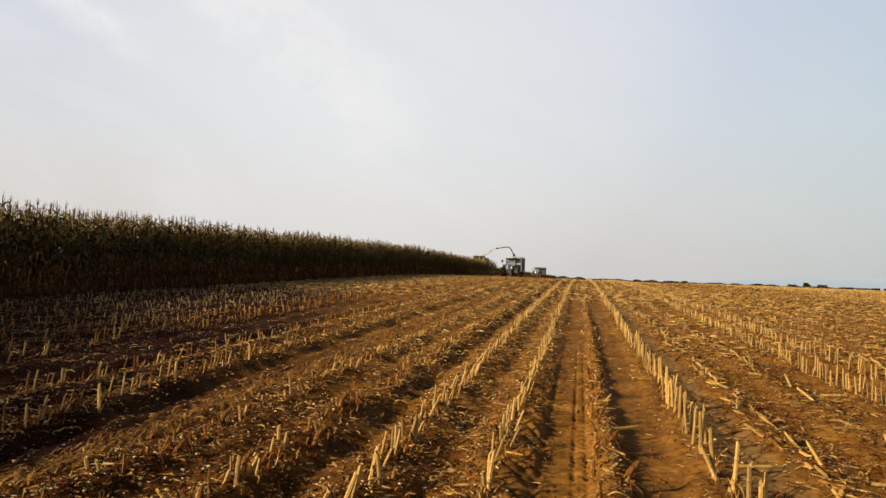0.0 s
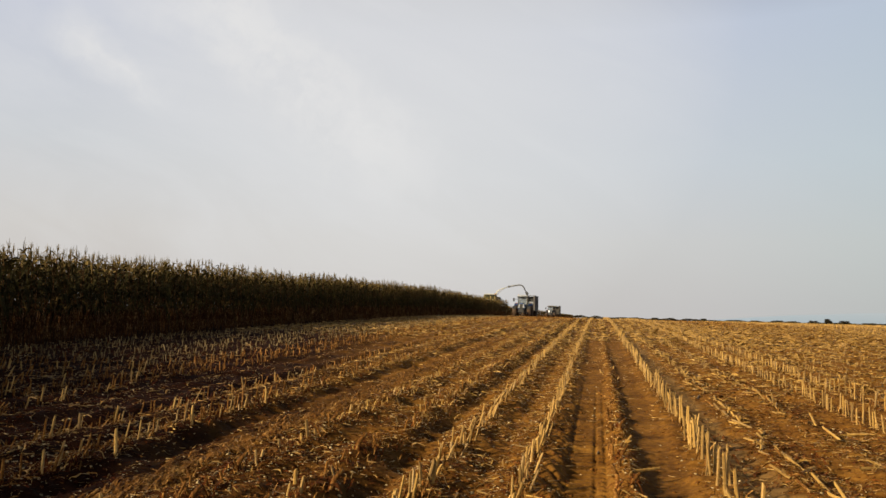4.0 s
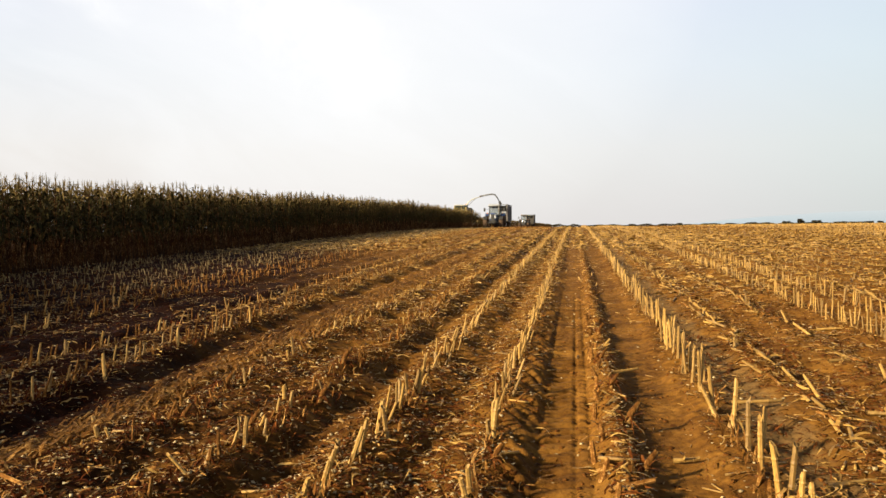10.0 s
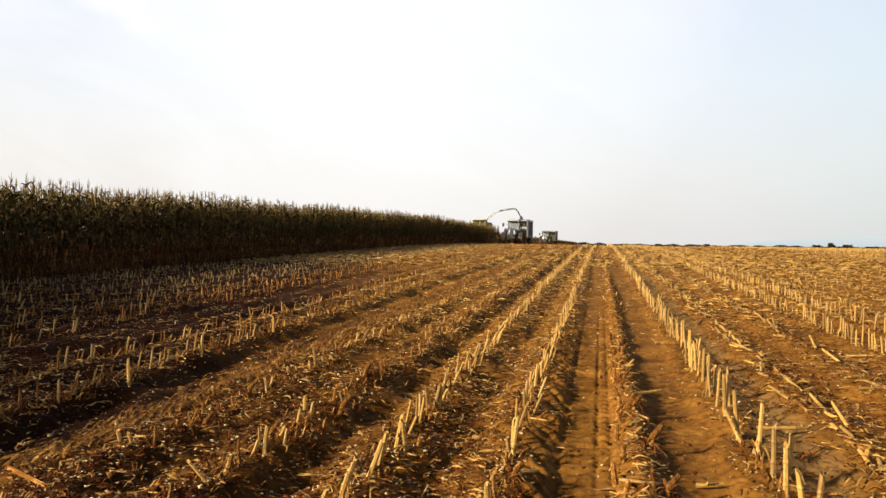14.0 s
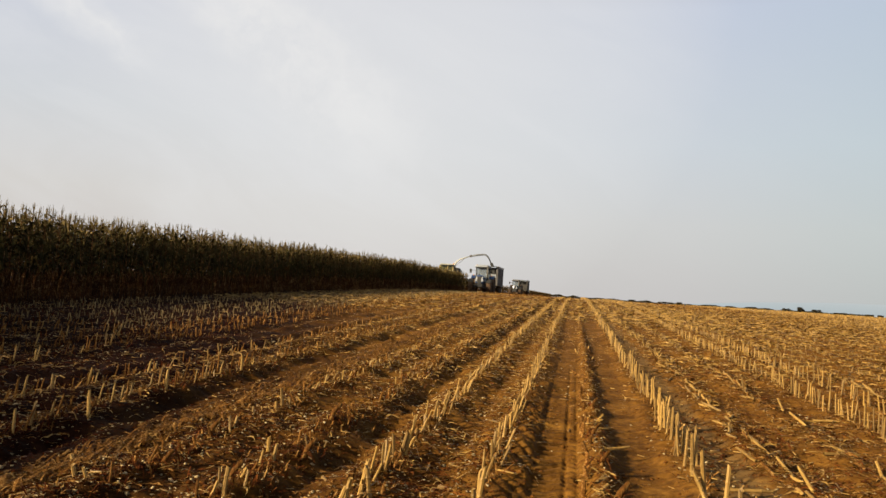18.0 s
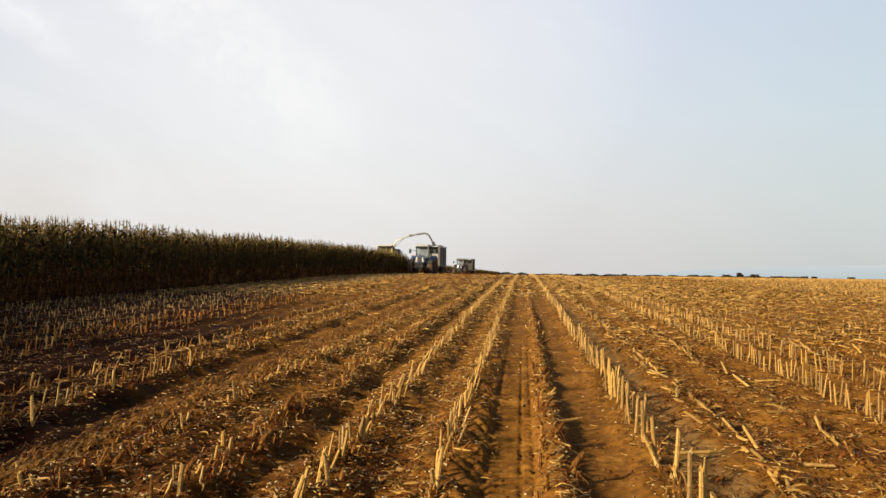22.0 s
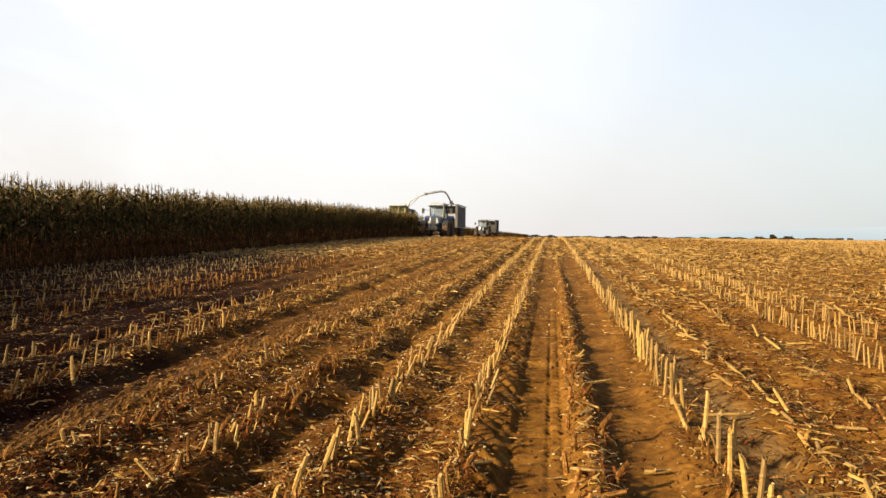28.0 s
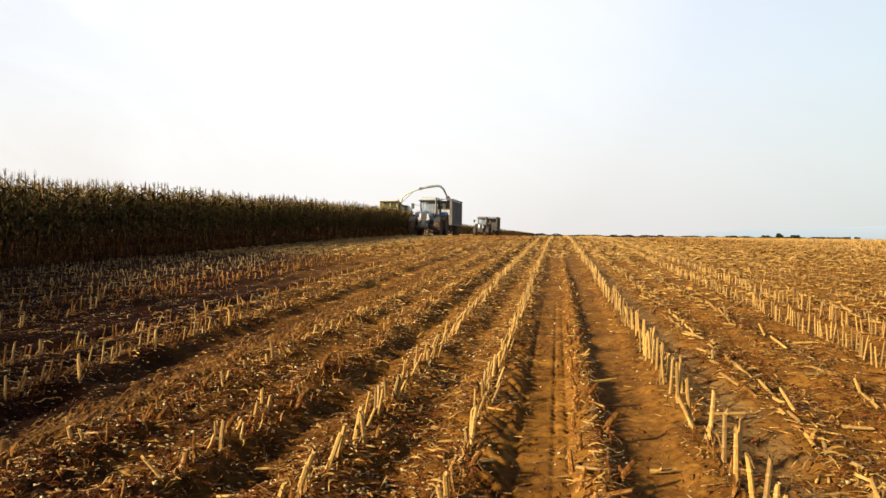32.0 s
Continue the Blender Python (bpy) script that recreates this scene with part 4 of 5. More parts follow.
for k, (x, y, size) in enumerate([(0.30, 4.55, 1.3), (0.24, 5.35, 1.0), (0.20, 6.4, 1.0), (0.33, 3.75, 1.1), (0.22, 7.7, 1.1), (-1.95, 4.2, 1.1), (-1.75, 4.9, 1.2), (-2.6, 5.2, 1.2),
                                  (-2.45, 4.3, 1.0), (-1.9, 5.9, 1.2), (-2.6, 7.2, 1.2), (-0.42, 3.75, 0.9)]):
    root_clump(x, y, size, 300 + k)

# ---------------------------------------------------------------- standing maize
def maize_template(seed, leaves=10, fine=True):
    """One dry maize plant about 1 unit per metre, 2.1 high: stalk, arching leaves, tassel. Quads only; three lists by material."""
    r = np.random.default_rng(seed)
    H = 2.02
    bend = r.normal(0, 0.05, 2)
    spine = lambda z: np.array([bend[0] * (z / H) ** 2, bend[1] * (z / H) ** 2, z])
    sv, sq = [], []
    zs = (0, 0.5, 1.0, 1.5, H) if fine else (0, H)
    n = 4
    for z in zs:
        rad = 0.014 * (1 - 0.6 * z / H)
        for i in range(n):
            a = math.pi / 2 * i
            sv.append(spine(z) + (rad * math.cos(a), rad * math.sin(a), 0))
    for j in range(len(zs) - 1):
        sq += [(j * n + i, j * n + (i + 1) % n, (j + 1) * n + (i + 1) % n, (j + 1) * n + i) for i in range(n)]
    lv, lq, tv, tq = [], [], [], []         # the top leaf is as pale as the tassel
    turn = r.uniform(0, 6.28)
    low = 4 if fine else 2
    for k in range(leaves + low):
        hanging = k >= leaves                   # the dead leaves low down hang along the stalk
        z = r.uniform(0.25, 0.8) if hanging else 0.88 + r.uniform(-0.12, 0.12) * (k < 3) + (H - 1.01) * (k + r.uniform(-0.3, 0.3)) / (leaves - 1)
        a = turn + math.pi * k + r.normal(0, 0.5)
        length = r.uniform(0.25, 0.45) if hanging else r.uniform(0.35, 0.62) * (0.8 if z > 1.5 else 1)
        rise = r.uniform(0.1, 0.4) if hanging else r.uniform(0.6, 1.4)
        droop = r.uniform(1.2, 1.8) if hanging else r.uniform(0.7, 1.9)
        seg = 4 if fine else 2
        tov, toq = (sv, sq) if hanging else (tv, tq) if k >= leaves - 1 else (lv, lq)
        base = len(tov)
        for s in range(seg + 1):
            u = s / seg
            out = length * (0.45 if hanging else 1) * (u - 0.25 * u * u)
            up_ = length * (rise * u - droop * u * u)
            w = (0.018 if hanging else 0.034) * (1 - u ** 2.2) + 0.004
            c = spine(z) + (out * math.cos(a), out * math.sin(a), up_)
            tw = r.normal(0, 0.4)
            side = np.array([-math.sin(a) * math.cos(tw), math.cos(a) * math.cos(tw), math.sin(tw)])
            tov += [c - w * side, c + w * side]
        toq += [(base + 2 * s, base + 2 * s + 1, base + 2 * s + 3, base + 2 * s + 2) for s in range(seg)]
    for k in range(8 if fine else 4):
        a = r.uniform(0, 6.28)
        tilt = 0.0 if k == 0 else r.uniform(0.15, 0.5)
        ln = r.uniform(0.15, 0.26) if k == 0 else r.uniform(0.10, 0.2)
        b = spine(H) - (0, 0, 0.03)
        e = b + (ln * math.sin(tilt) * math.cos(a), ln * math.sin(tilt) * math.sin(a), ln * math.cos(tilt))
        w = np.array([-math.sin(a), math.cos(a), 0]) * 0.007
        i = len(tv)
        tv += [b - w, b + w, e + w * 0.5, e - w * 0.5]
        tq.append((i, i + 1, i + 2, i + 3))
    return [(np.array(v), np.array(q)) for v, q in ((sv, sq), (lv, lq), (tv, tq))]


FINE = [maize_template(s) for s in range(8)]
COARSE = [maize_template(40 + s, 6, False) for s in range(4)]


def maize_places(xs, y0, y1, gap):
    out = []
    for x in xs:
        y = np.arange(y0, y1, gap)
        y = y + rng.uniform(-0.4, 0.4, len(y)) * gap
        xx = x + rng.normal(0, 0.05, len(y))
        out.append(np.stack([xx, y, soil(xx, y)], 1))
    return np.concatenate(out)


def maize_meshes(places, kinds):
    """Joined stalks, leaves and tassels for plants at those places."""
    pick = rng.integers(0, len(kinds), len(places))
    turn = rng.uniform(0, 6.28, len(places))
    tall = rng.uniform(0.945, 1.14, len(places)) * (1 + 0.05 * soft_noise(places[:, 1] * 0.25, places[:, 0] * 0.3, 21))
    size = np.stack([np.ones(len(tall)), np.ones(len(tall)), tall], 1)
    lean = rng.normal(0, 0.04, (len(places), 2))
    out = []
    for layer in range(3):
        pairs = [scatter(kinds[k][layer], places[pick == k], turn[pick == k], size[pick == k], lean[pick == k]) for k in range(len(kinds)) if (pick == k).any()]
        out.append(merge(pairs))
    return out


def maize_block(name, label, places, kinds, at=None):
    at = at or pose(0, 0, 0)
    origin = np.array(at.translation)
    block = thing(name, label, "maize", at=at, kind="stuff")
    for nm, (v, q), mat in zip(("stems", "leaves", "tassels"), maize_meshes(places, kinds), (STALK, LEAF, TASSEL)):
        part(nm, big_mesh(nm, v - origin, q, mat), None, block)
    return block


def maize_plants(xs, y0, y1, gap):
    """Single plants with their own stalk, leaves, ear and tassel along the field's edge."""
    kinds = []
    for k in range(8):
        (sv, sq), (lv, lq), (tv, tq) = FINE[k]
        p = thing("maize_plant", "tall dry maize plant with drooping brown-green leaves", "maize", "maize plants along the edge")
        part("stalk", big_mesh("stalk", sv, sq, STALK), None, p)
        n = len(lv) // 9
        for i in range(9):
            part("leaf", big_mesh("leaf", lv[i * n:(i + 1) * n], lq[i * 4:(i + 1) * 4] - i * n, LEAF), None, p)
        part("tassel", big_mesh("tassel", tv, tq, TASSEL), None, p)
        a = k * 1.1
        part("ear", Shape().lathe([(0, 0.014), (0.05, 0.026), (0.13, 0.028), (0.2, 0.016), (0.24, 0.004)], 7, pose(0.02 * math.cos(a), 0.02 * math.sin(a), 0.72 + 0.05 * (k % 5), 0, 28, math.degrees(a))), EAR, p, "brown husked ear", 0, True)
        kinds.append(p)
    count = 0
    for x in xs:
        y = y0
        while y < y1:
            px, py = x + random.gauss(0, 0.05), y + random.uniform(-0.05, 0.05)
            m = pose(px, py, float(soil(px, py)), random.gauss(0, 2), random.gauss(0, 2), random.uniform(0, 360))
            if count < len(kinds):
                ob = kinds[count]
                ob.matrix_basis = m
            else:
                ob = copy_thing(random.choice(kinds), m)
            s = random.uniform(0.98, 1.15)
            ob.scale = (1, 1, s)
            count += 1
            y += gap * random.uniform(0.7, 1.3)


CUT = [EDGE - 0.7 * i for i in range(8)]            # rows that the harvester is taking
DEEP = [EDGE - 0.7 * (8 + i) for i in range(6)]
HARVEST_END = 70.0
maize_plants([EDGE], 12.5, 30.0, 0.17)
maize_block("standing_maize", "tall dry green and brown maize standing at the field's edge",
            np.concatenate([maize_places([EDGE], -6, 12.5, 0.17), maize_places([EDGE], 30, HARVEST_END, 0.17), maize_places(CUT[1:3], -6, HARVEST_END, 0.18)]), FINE)
maize_block("standing_maize", "tall dry maize standing behind the field's edge", maize_places(CUT[3:], -6, HARVEST_END, 0.16), COARSE)
SHADE_ROWS = [EDGE + 0.7 * i for i in range(1, 10)]        # unseen rows, added beside the edge to throw shade on the near left
maize_block("standing_maize", "tall dry maize added out of view to shade the near left ground",
            np.concatenate([maize_places([x], -6, (-x - 2.8) / 0.78 if x < -9.5 else -x - 3.8, 0.18) for x in SHADE_ROWS]), FINE)
maize_block("standing_maize", "tall dry maize standing deeper in the field", maize_places(DEEP, -6, 60, 0.3), COARSE)
maize_block("standing_maize", "tall dry maize standing far along the field", maize_places(DEEP[:4], 60, 200, 0.3), COARSE)
maize_block("standing_maize", "distant dark maize at the field's far end", maize_places(DEEP[:3], 200, 620, 0.6), COARSE)
# the strip that is cut while the harvester comes on, in short lengths
STRIP = 2.0
strips = []
for k in range(31):
    y = HARVEST_END + STRIP * k
    at = pose(EDGE - 2.5, y, float(land(EDGE, y)))
    strips.append((y, maize_block("maize_strip", "short length of standing maize about to be cut", maize_places(CUT, y, y + STRIP, 0.19), FINE if k < 8 else COARSE, at)))
v, q = stub_mesh(STUB_FAR, [row_of_stubs(x, HARVEST_END, 140, 0.2, 0.2) for x in CUT])
tagged(new("fresh_stubble", big_mesh("fresh_stubble", v, q, STRAW)), "fresh low maize stubble where the harvester has cut", "stubble", kind="stuff")

# ---------------------------------------------------------------- machines
def wheel(parent, name, radius, width, x, y, lugs=18, label="dusty black lugged tyre"):
    """A wheel that turns about its axle; tyre, lugs, rim and hub."""
    hub = new(name)
    hub.parent = parent
    hub.matrix_basis = pose(x, y, radius)
    side = pose(0, 0, 0, 0, 90, 0)
    r, w = radius, width / 2
    tyre = Shape().lathe([(-w * 0.8, r * 0.62), (-w, r * 0.72), (-w, r * 0.86), (-w * 0.82, r * 0.94), (0, r * 0.965), (w * 0.82, r * 0.94), (w, r * 0.86),
                          (w, r * 0.72), (w * 0.8, r * 0.62)], 28, side)
    for k in range(lugs):
        for s in (-1, 1):
            a = 360 * (k + 0.25 * (s + 1)) / lugs
            m = pose(0, 0, 0, a, 0, 0) @ pose(s * w * 0.48, 0, r * 0.965, 0, 0, s * 38)
            tyre.box(-w * 0.55, w * 0.55, -r * 0.035, r * 0.035, -r * 0.04, r * 0.035, m)
    part("tyre", tyre, RUBBER, hub, label)
    sgn = 1 if x > 0 else -1
    rim = Shape().lathe([(-w * 0.7, r * 0.62), (w * 0.05 * sgn, r * 0.55), (w * 0.25 * sgn, r * 0.30), (w * 0.45 * sgn, r * 0.26), (w * 0.5 * sgn, r * 0.10)], 20, side)
    part("rim", rim, RIM, hub)
    bolts = Shape()
    for k in range(8):
        bolts.lathe([(0, 0.03), (0.04, 0.03)], 6, side @ pose(r * 0.2 * math.cos(k * 0.785), r * 0.2 * math.sin(k * 0.785), w * 0.42 * sgn))
    part("hub_nuts", bolts, IRON, hub)
    return hub


def arch(x0, x1, r, yc, zc, a0, a1, thick=0.05, n=10):
    """A curved mudguard across x0..x1."""
    s = Shape()
    v = []
    for i in range(n + 1):
        a = radians(a0 + (a1 - a0) * i / n)
        for rr in (r, r + thick):
            v += [(x0, yc + rr * math.cos(a), zc + rr * math.sin(a)), (x1, yc + rr * math.cos(a), zc + rr * math.sin(a))]
    f = [(0, 1, 3, 2), (4 * n, 4 * n + 2, 4 * n + 3, 4 * n + 1)]
    for i in range(n):
        b = 4 * i
        f += [(b, b + 4, b + 5, b + 1), (b + 2, b + 3, b + 7, b + 6), (b, b + 2, b + 6, b + 4), (b + 1, b + 5, b + 7, b + 3)]
    return s.add(v, f)


def tractor(label, paint, lamps, wide=1.0, fender=None, top=None):
    """A four-wheel tractor on the ground at its origin, its nose towards -y."""
    t = thing("tractor", label, "tractor", "tractors at work")
    part("chassis", Shape().box(-0.32, 0.32, -2.0, 1.9, 0.62, 1.05).box(-0.95, 0.95, -1.62, -1.38, 0.62, 0.86).box(-0.95, 0.95, 1.2, 1.6, 0.78, 1.1), IRON, t, "dark iron chassis and axles", 0.03)
    part("hood", Shape().box(-0.46, 0.46, -2.25, -0.05, 1.05, 1.95, top=(0.72, 0.93), shift=(0, 0.07)), paint, t, "glossy hood", 0.08, True)
    part("grille", Shape().box(-0.18, 0.18, -2.36, -2.22, 1.0, 1.8, top=(1.4, 1), shift=(0, 0.04)), BLACK, t, "black radiator grille", 0.02)
    for s in (-1, 1):
        part("headlight", Shape().box(s * 0.30 - 0.1, s * 0.30 + 0.1, -2.33, -2.12, 1.46, 1.78, top=(0.8, 1), shift=(-s * 0.03, 0.03)), lamps if s < 0 else LAMP_OFF, t, "headlight", 0.03)
        part("nose_panel", Shape().box(s * 0.32 - 0.13, s * 0.32 + 0.13, -2.35, -2.2, 1.26, 1.46, top=(0.7, 1), shift=(s * 0.04, 0.01)), PALE, t, "silver panel beside the grille", 0.02)
        part("hood_stripe", Shape().box(s * 0.458 - 0.012, s * 0.458 + 0.012, -2.0, -0.3, 1.32, 1.48), PALE, t, "pale side stripe")
    part("front_weight", Shape().box(-0.42, 0.42, -2.75, -2.3, 0.62, 1.0).box(-0.12, 0.12, -2.4, -1.9, 0.7, 0.95), BLACK, t, "block of front ballast", 0.05)
    # cab
    part("cab_frame", Shape().box(-0.78, 0.78, -0.08, 1.55, 1.12, 1.36), BLACK, t, "black cab floor and frame", 0.03)
    for s in (-1, 1):
        part("pillar", Shape().tube([(s * 0.74, -0.03, 1.3), (s * 0.70, 0.08, 2.1), (s * 0.72, 0.16, 2.88)], 0.045, 6), BLACK, t)
        part("pillar", Shape().tube([(s * 0.78, 0.85, 1.3), (s * 0.77, 0.85, 2.88)], 0.04, 6), BLACK, t)
        part("pillar", Shape().tube([(s * 0.78, 1.5, 1.5), (s * 0.72, 1.45, 2.88)], 0.045, 6), BLACK, t)
        part("side_window", Shape().add([(s * 0.75, 0.0, 1.36), (s * 0.77, 1.48, 1.36), (s * 0.735, 1.43, 2.85), (s * 0.72, 0.17, 2.85)], [(0, 1, 2, 3)]), WINDOW, t)
        part("mirror", Shape().tube([(s * 0.72, 0.05, 2.5), (s * 1.22, -0.22, 2.55)], 0.02, 6).box(s * 1.3 - 0.12, s * 1.3 + 0.12, -0.27, -0.19, 2.22, 2.66), BLACK, t, "black mirror on an arm", 0.02)
        part("mudguard", arch(s * 1.02 - 0.3, s * 1.02 + 0.3, 1.0, 1.4, 0.98, 20, 140), fender or BLACK, t, "curved rear mudguard")
        part("front_mudguard", arch(s * 1.02 - 0.24, s * 1.02 + 0.24, 0.78, -1.5, 0.74, 45, 150, 0.03), BLACK, t)
        part("steps", Shape().box(s * 0.98 - 0.18, s * 0.98 + 0.18, 0.0, 0.32, 0.55, 0.6).box(s * 0.98 - 0.18, s * 0.98 + 0.18, 0.0, 0.32, 0.9, 0.95)
             .box(s * 0.98 - 0.18, s * 0.98 - 0.15, 0.0, 0.32, 0.55, 1.2), IRON, t)
        part("work_light", Shape().box(s * 0.55 - 0.1, s * 0.55 + 0.1, 0.0, 0.1, 2.9, 3.02), LAMP_OFF, t, "work light under the roof", 0.02)
        part("indicator", Shape().box(s * 1.0 - 0.07, s * 1.0 + 0.07, 0.42, 0.5, 1.95, 2.05), AMBER, t, "amber indicator", 0.015)
    part("windscreen", Shape().add([(-0.72, -0.06, 1.36), (0.72, -0.06, 1.36), (0.70, 0.14, 2.86), (-0.70, 0.14, 2.86)], [(0, 1, 2, 3)]), SCREEN, t, "tall dusty windscreen, the sky's reflection painted in its film")
    part("rear_window", Shape().add([(-0.74, 1.5, 1.5), (0.74, 1.5, 1.5), (0.70, 1.44, 2.86), (-0.70, 1.44, 2.86)], [(0, 1, 2, 3)]), WINDOW, t)
    part("roof", Shape().box(-0.92, 0.92, -0.2, 1.66, 2.95, 3.2, top=(0.70, 0.78)), top or PALE, t, "rounded cab roof", 0.1, True)
    part("roof_visor", Shape().box(-0.82, 0.82, -0.2, 1.58, 2.85, 2.948, top=(1.02, 0.98)), BLACK, t, "dark band under the roof", 0.02)
    part("beacon", Shape().lathe([(0, 0.07), (0.04, 0.07), (0.13, 0.05), (0.16, 0.02)], 10, pose(-0.7, 0.5, 3.08)), AMBER, t, "amber beacon")
    part("wiper", Shape().tube([(0.1, -0.1, 1.4), (-0.15, -0.02, 2.05)], 0.014, 5), BLACK, t)
    part("dashboard", Shape().box(-0.5, 0.5, 0.05, 0.4, 1.36, 1.72, top=(0.8, 0.6)), BLACK, t, "", 0.04)
    part("seat", Shape().box(-0.27, 0.27, 0.7, 1.2, 1.36, 1.75).box(-0.25, 0.25, 1.12, 1.26, 1.7, 2.3), BLACK, t, "", 0.05)
    part("steering_wheel", Shape().tube([(0, 0.3, 1.36), (0, 0.42, 1.95)], 0.04, 6).lathe([(0, 0.19), (0.03, 0.2), (0.05, 0.18)], 14, pose(0, 0.42, 1.95, -35)), BLACK, t)
    part("exhaust", Shape().tube([(0.62, -0.25, 1.3), (0.62, -0.22, 2.2), (0.62, -0.2, 2.95), (0.62, -0.12, 3.1)], [0.09, 0.09, 0.06, 0.06], 10), IRON, t, "upright exhaust pipe", 0, True)
    part("air_intake", Shape().tube([(-0.62, -0.25, 1.3), (-0.62, -0.2, 2.3)], [0.08, 0.06], 10), BLACK, t, "", 0, True)
    part("hitch", Shape().box(-0.08, 0.08, 1.8, 2.5, 0.5, 0.62), IRON, t)
    for s in (-1, 1):
        wheel(t, "front_wheel", 0.74, 0.52, s * 1.02, -1.5)
        wheel(t, "rear_wheel", 0.95, 0.66, s * 1.03, 1.4)
    if wide != 1.0:
        t.scale = (wide, wide, wide)
    return t


def trailer(label, side_mat, length, low, high, plate=True):
    """A tall tipping trailer; its drawbar's eye is at y = 0, the box behind it."""
    t = thing("silage_trailer", label, "trailer", "trailers at work")
    y0, y1, w = 1.5, 1.5 + length, 1.28
    part("chassis", Shape().box(-0.45, -0.3, y0 - 0.2, y1, 0.85, 1.08).box(0.3, 0.45, y0 - 0.2, y1, 0.85, 1.08).box(-0.09, 0.09, 0.0, y0 + 0.6, 0.55, 0.72)
         .box(-0.4, 0.4, y0, y0 + 0.2, 0.66, 0.9), IRON, t, "dark iron chassis with a drawbar", 0.02)
    part("floor", Shape().box(-w, w, y0, y1, low - 0.1, low), IRON, t)
    sill = low + 0.62 * (high - low)
    part("front_board", Shape().box(-w, w, y0, y0 + 0.07, low + 0.003, sill), side_mat, t, "upright front board", 0.015)
    for q in (-1, 1):
        part("front_post", Shape().box(q * (w - 0.12) - 0.12, q * (w - 0.12) + 0.12, y0, y0 + 0.07, sill, high), side_mat, t, "", 0.01)
    part("tailgate", Shape().box(-w, w, y1 - 0.07, y1, low + 0.003, high), side_mat, t, "", 0.015)
    n = 6
    for s in (-1, 1):
        for k in range(n):
            a, b = y0 + 0.07 + (length - 0.14) * k / n, y0 + 0.07 + (length - 0.14) * (k + 1) / n
            x = s * (w - 0.03)
            part("side_panel", Shape().box(x - 0.03, x + 0.03, a + 0.01, b - 0.01, low + 0.003, high - 0.04), side_mat, t, "", 0.01)
            part("side_post", Shape().box(s * (w + 0.012) - 0.012, s * (w + 0.012) + 0.012, a - 0.03, a + 0.03, low - 0.05, high), side_mat, t, "", 0.01)
        part("top_rail", Shape().box(s * w - 0.06, s * w + 0.06, y0, y1, high, high + 0.1), side_mat, t, "", 0.02)
    part("front_rail", Shape().box(-w, w, y0 - 0.03, y0 + 0.09, high + 0.003, high + 0.09), side_mat, t, "", 0.02)
    # near-black panel stands in for the shade inside the upper front's opening
    part("front_opening", Shape().box(-w + 0.24, w - 0.24, y0 + 0.02, y0 + 0.05, sill, high - 0.1), OPENING_SHADE, t, "near-black panel painting the shade in the front board's mesh opening")
    if plate:
        part("front_plate", Shape().box(-1.05, 1.05, y0 - 0.03, y0 - 0.004, sill - 0.55, sill - 0.1), PALE, t, "pale plate on the front board", 0.01)
    heap = Shape()
    hx, hy = 9, 18
    v = [(-w + 0.08 + (2 * w - 0.16) * i / hx, y0 + 0.09 + (length - 0.18) * j / hy,
          high - 0.35 + 0.32 * math.sin(math.pi * i / hx) * math.sin(math.pi * min(1, j / hy * 1.2 + 0.05)) ** 0.5 + random.uniform(-0.05, 0.05)) for j in range(hy + 1) for i in range(hx + 1)]
    heap.add(v, [(j * (hx + 1) + i, j * (hx + 1) + i + 1, (j + 1) * (hx + 1) + i + 1, (j + 1) * (hx + 1) + i) for j in range(hy) for i in range(hx)])
    part("load", heap, CHAFF, t, "heap of chopped green maize")
    for y in (y1 - length * 0.42, y1 - length * 0.42 + 1.25):
        part("axle", Shape().box(-0.95, 0.95, y - 0.07, y + 0.07, 0.48, 0.62).box(-0.4, -0.34, y - 0.35, y + 0.35, 0.62, 0.86).box(0.34, 0.4, y - 0.35, y + 0.35, 0.62, 0.86), IRON, t)
        for s in (-1, 1):
            wheel(t, "trailer_wheel", 0.55, 0.48, s * 0.98, y, 14)
    return t


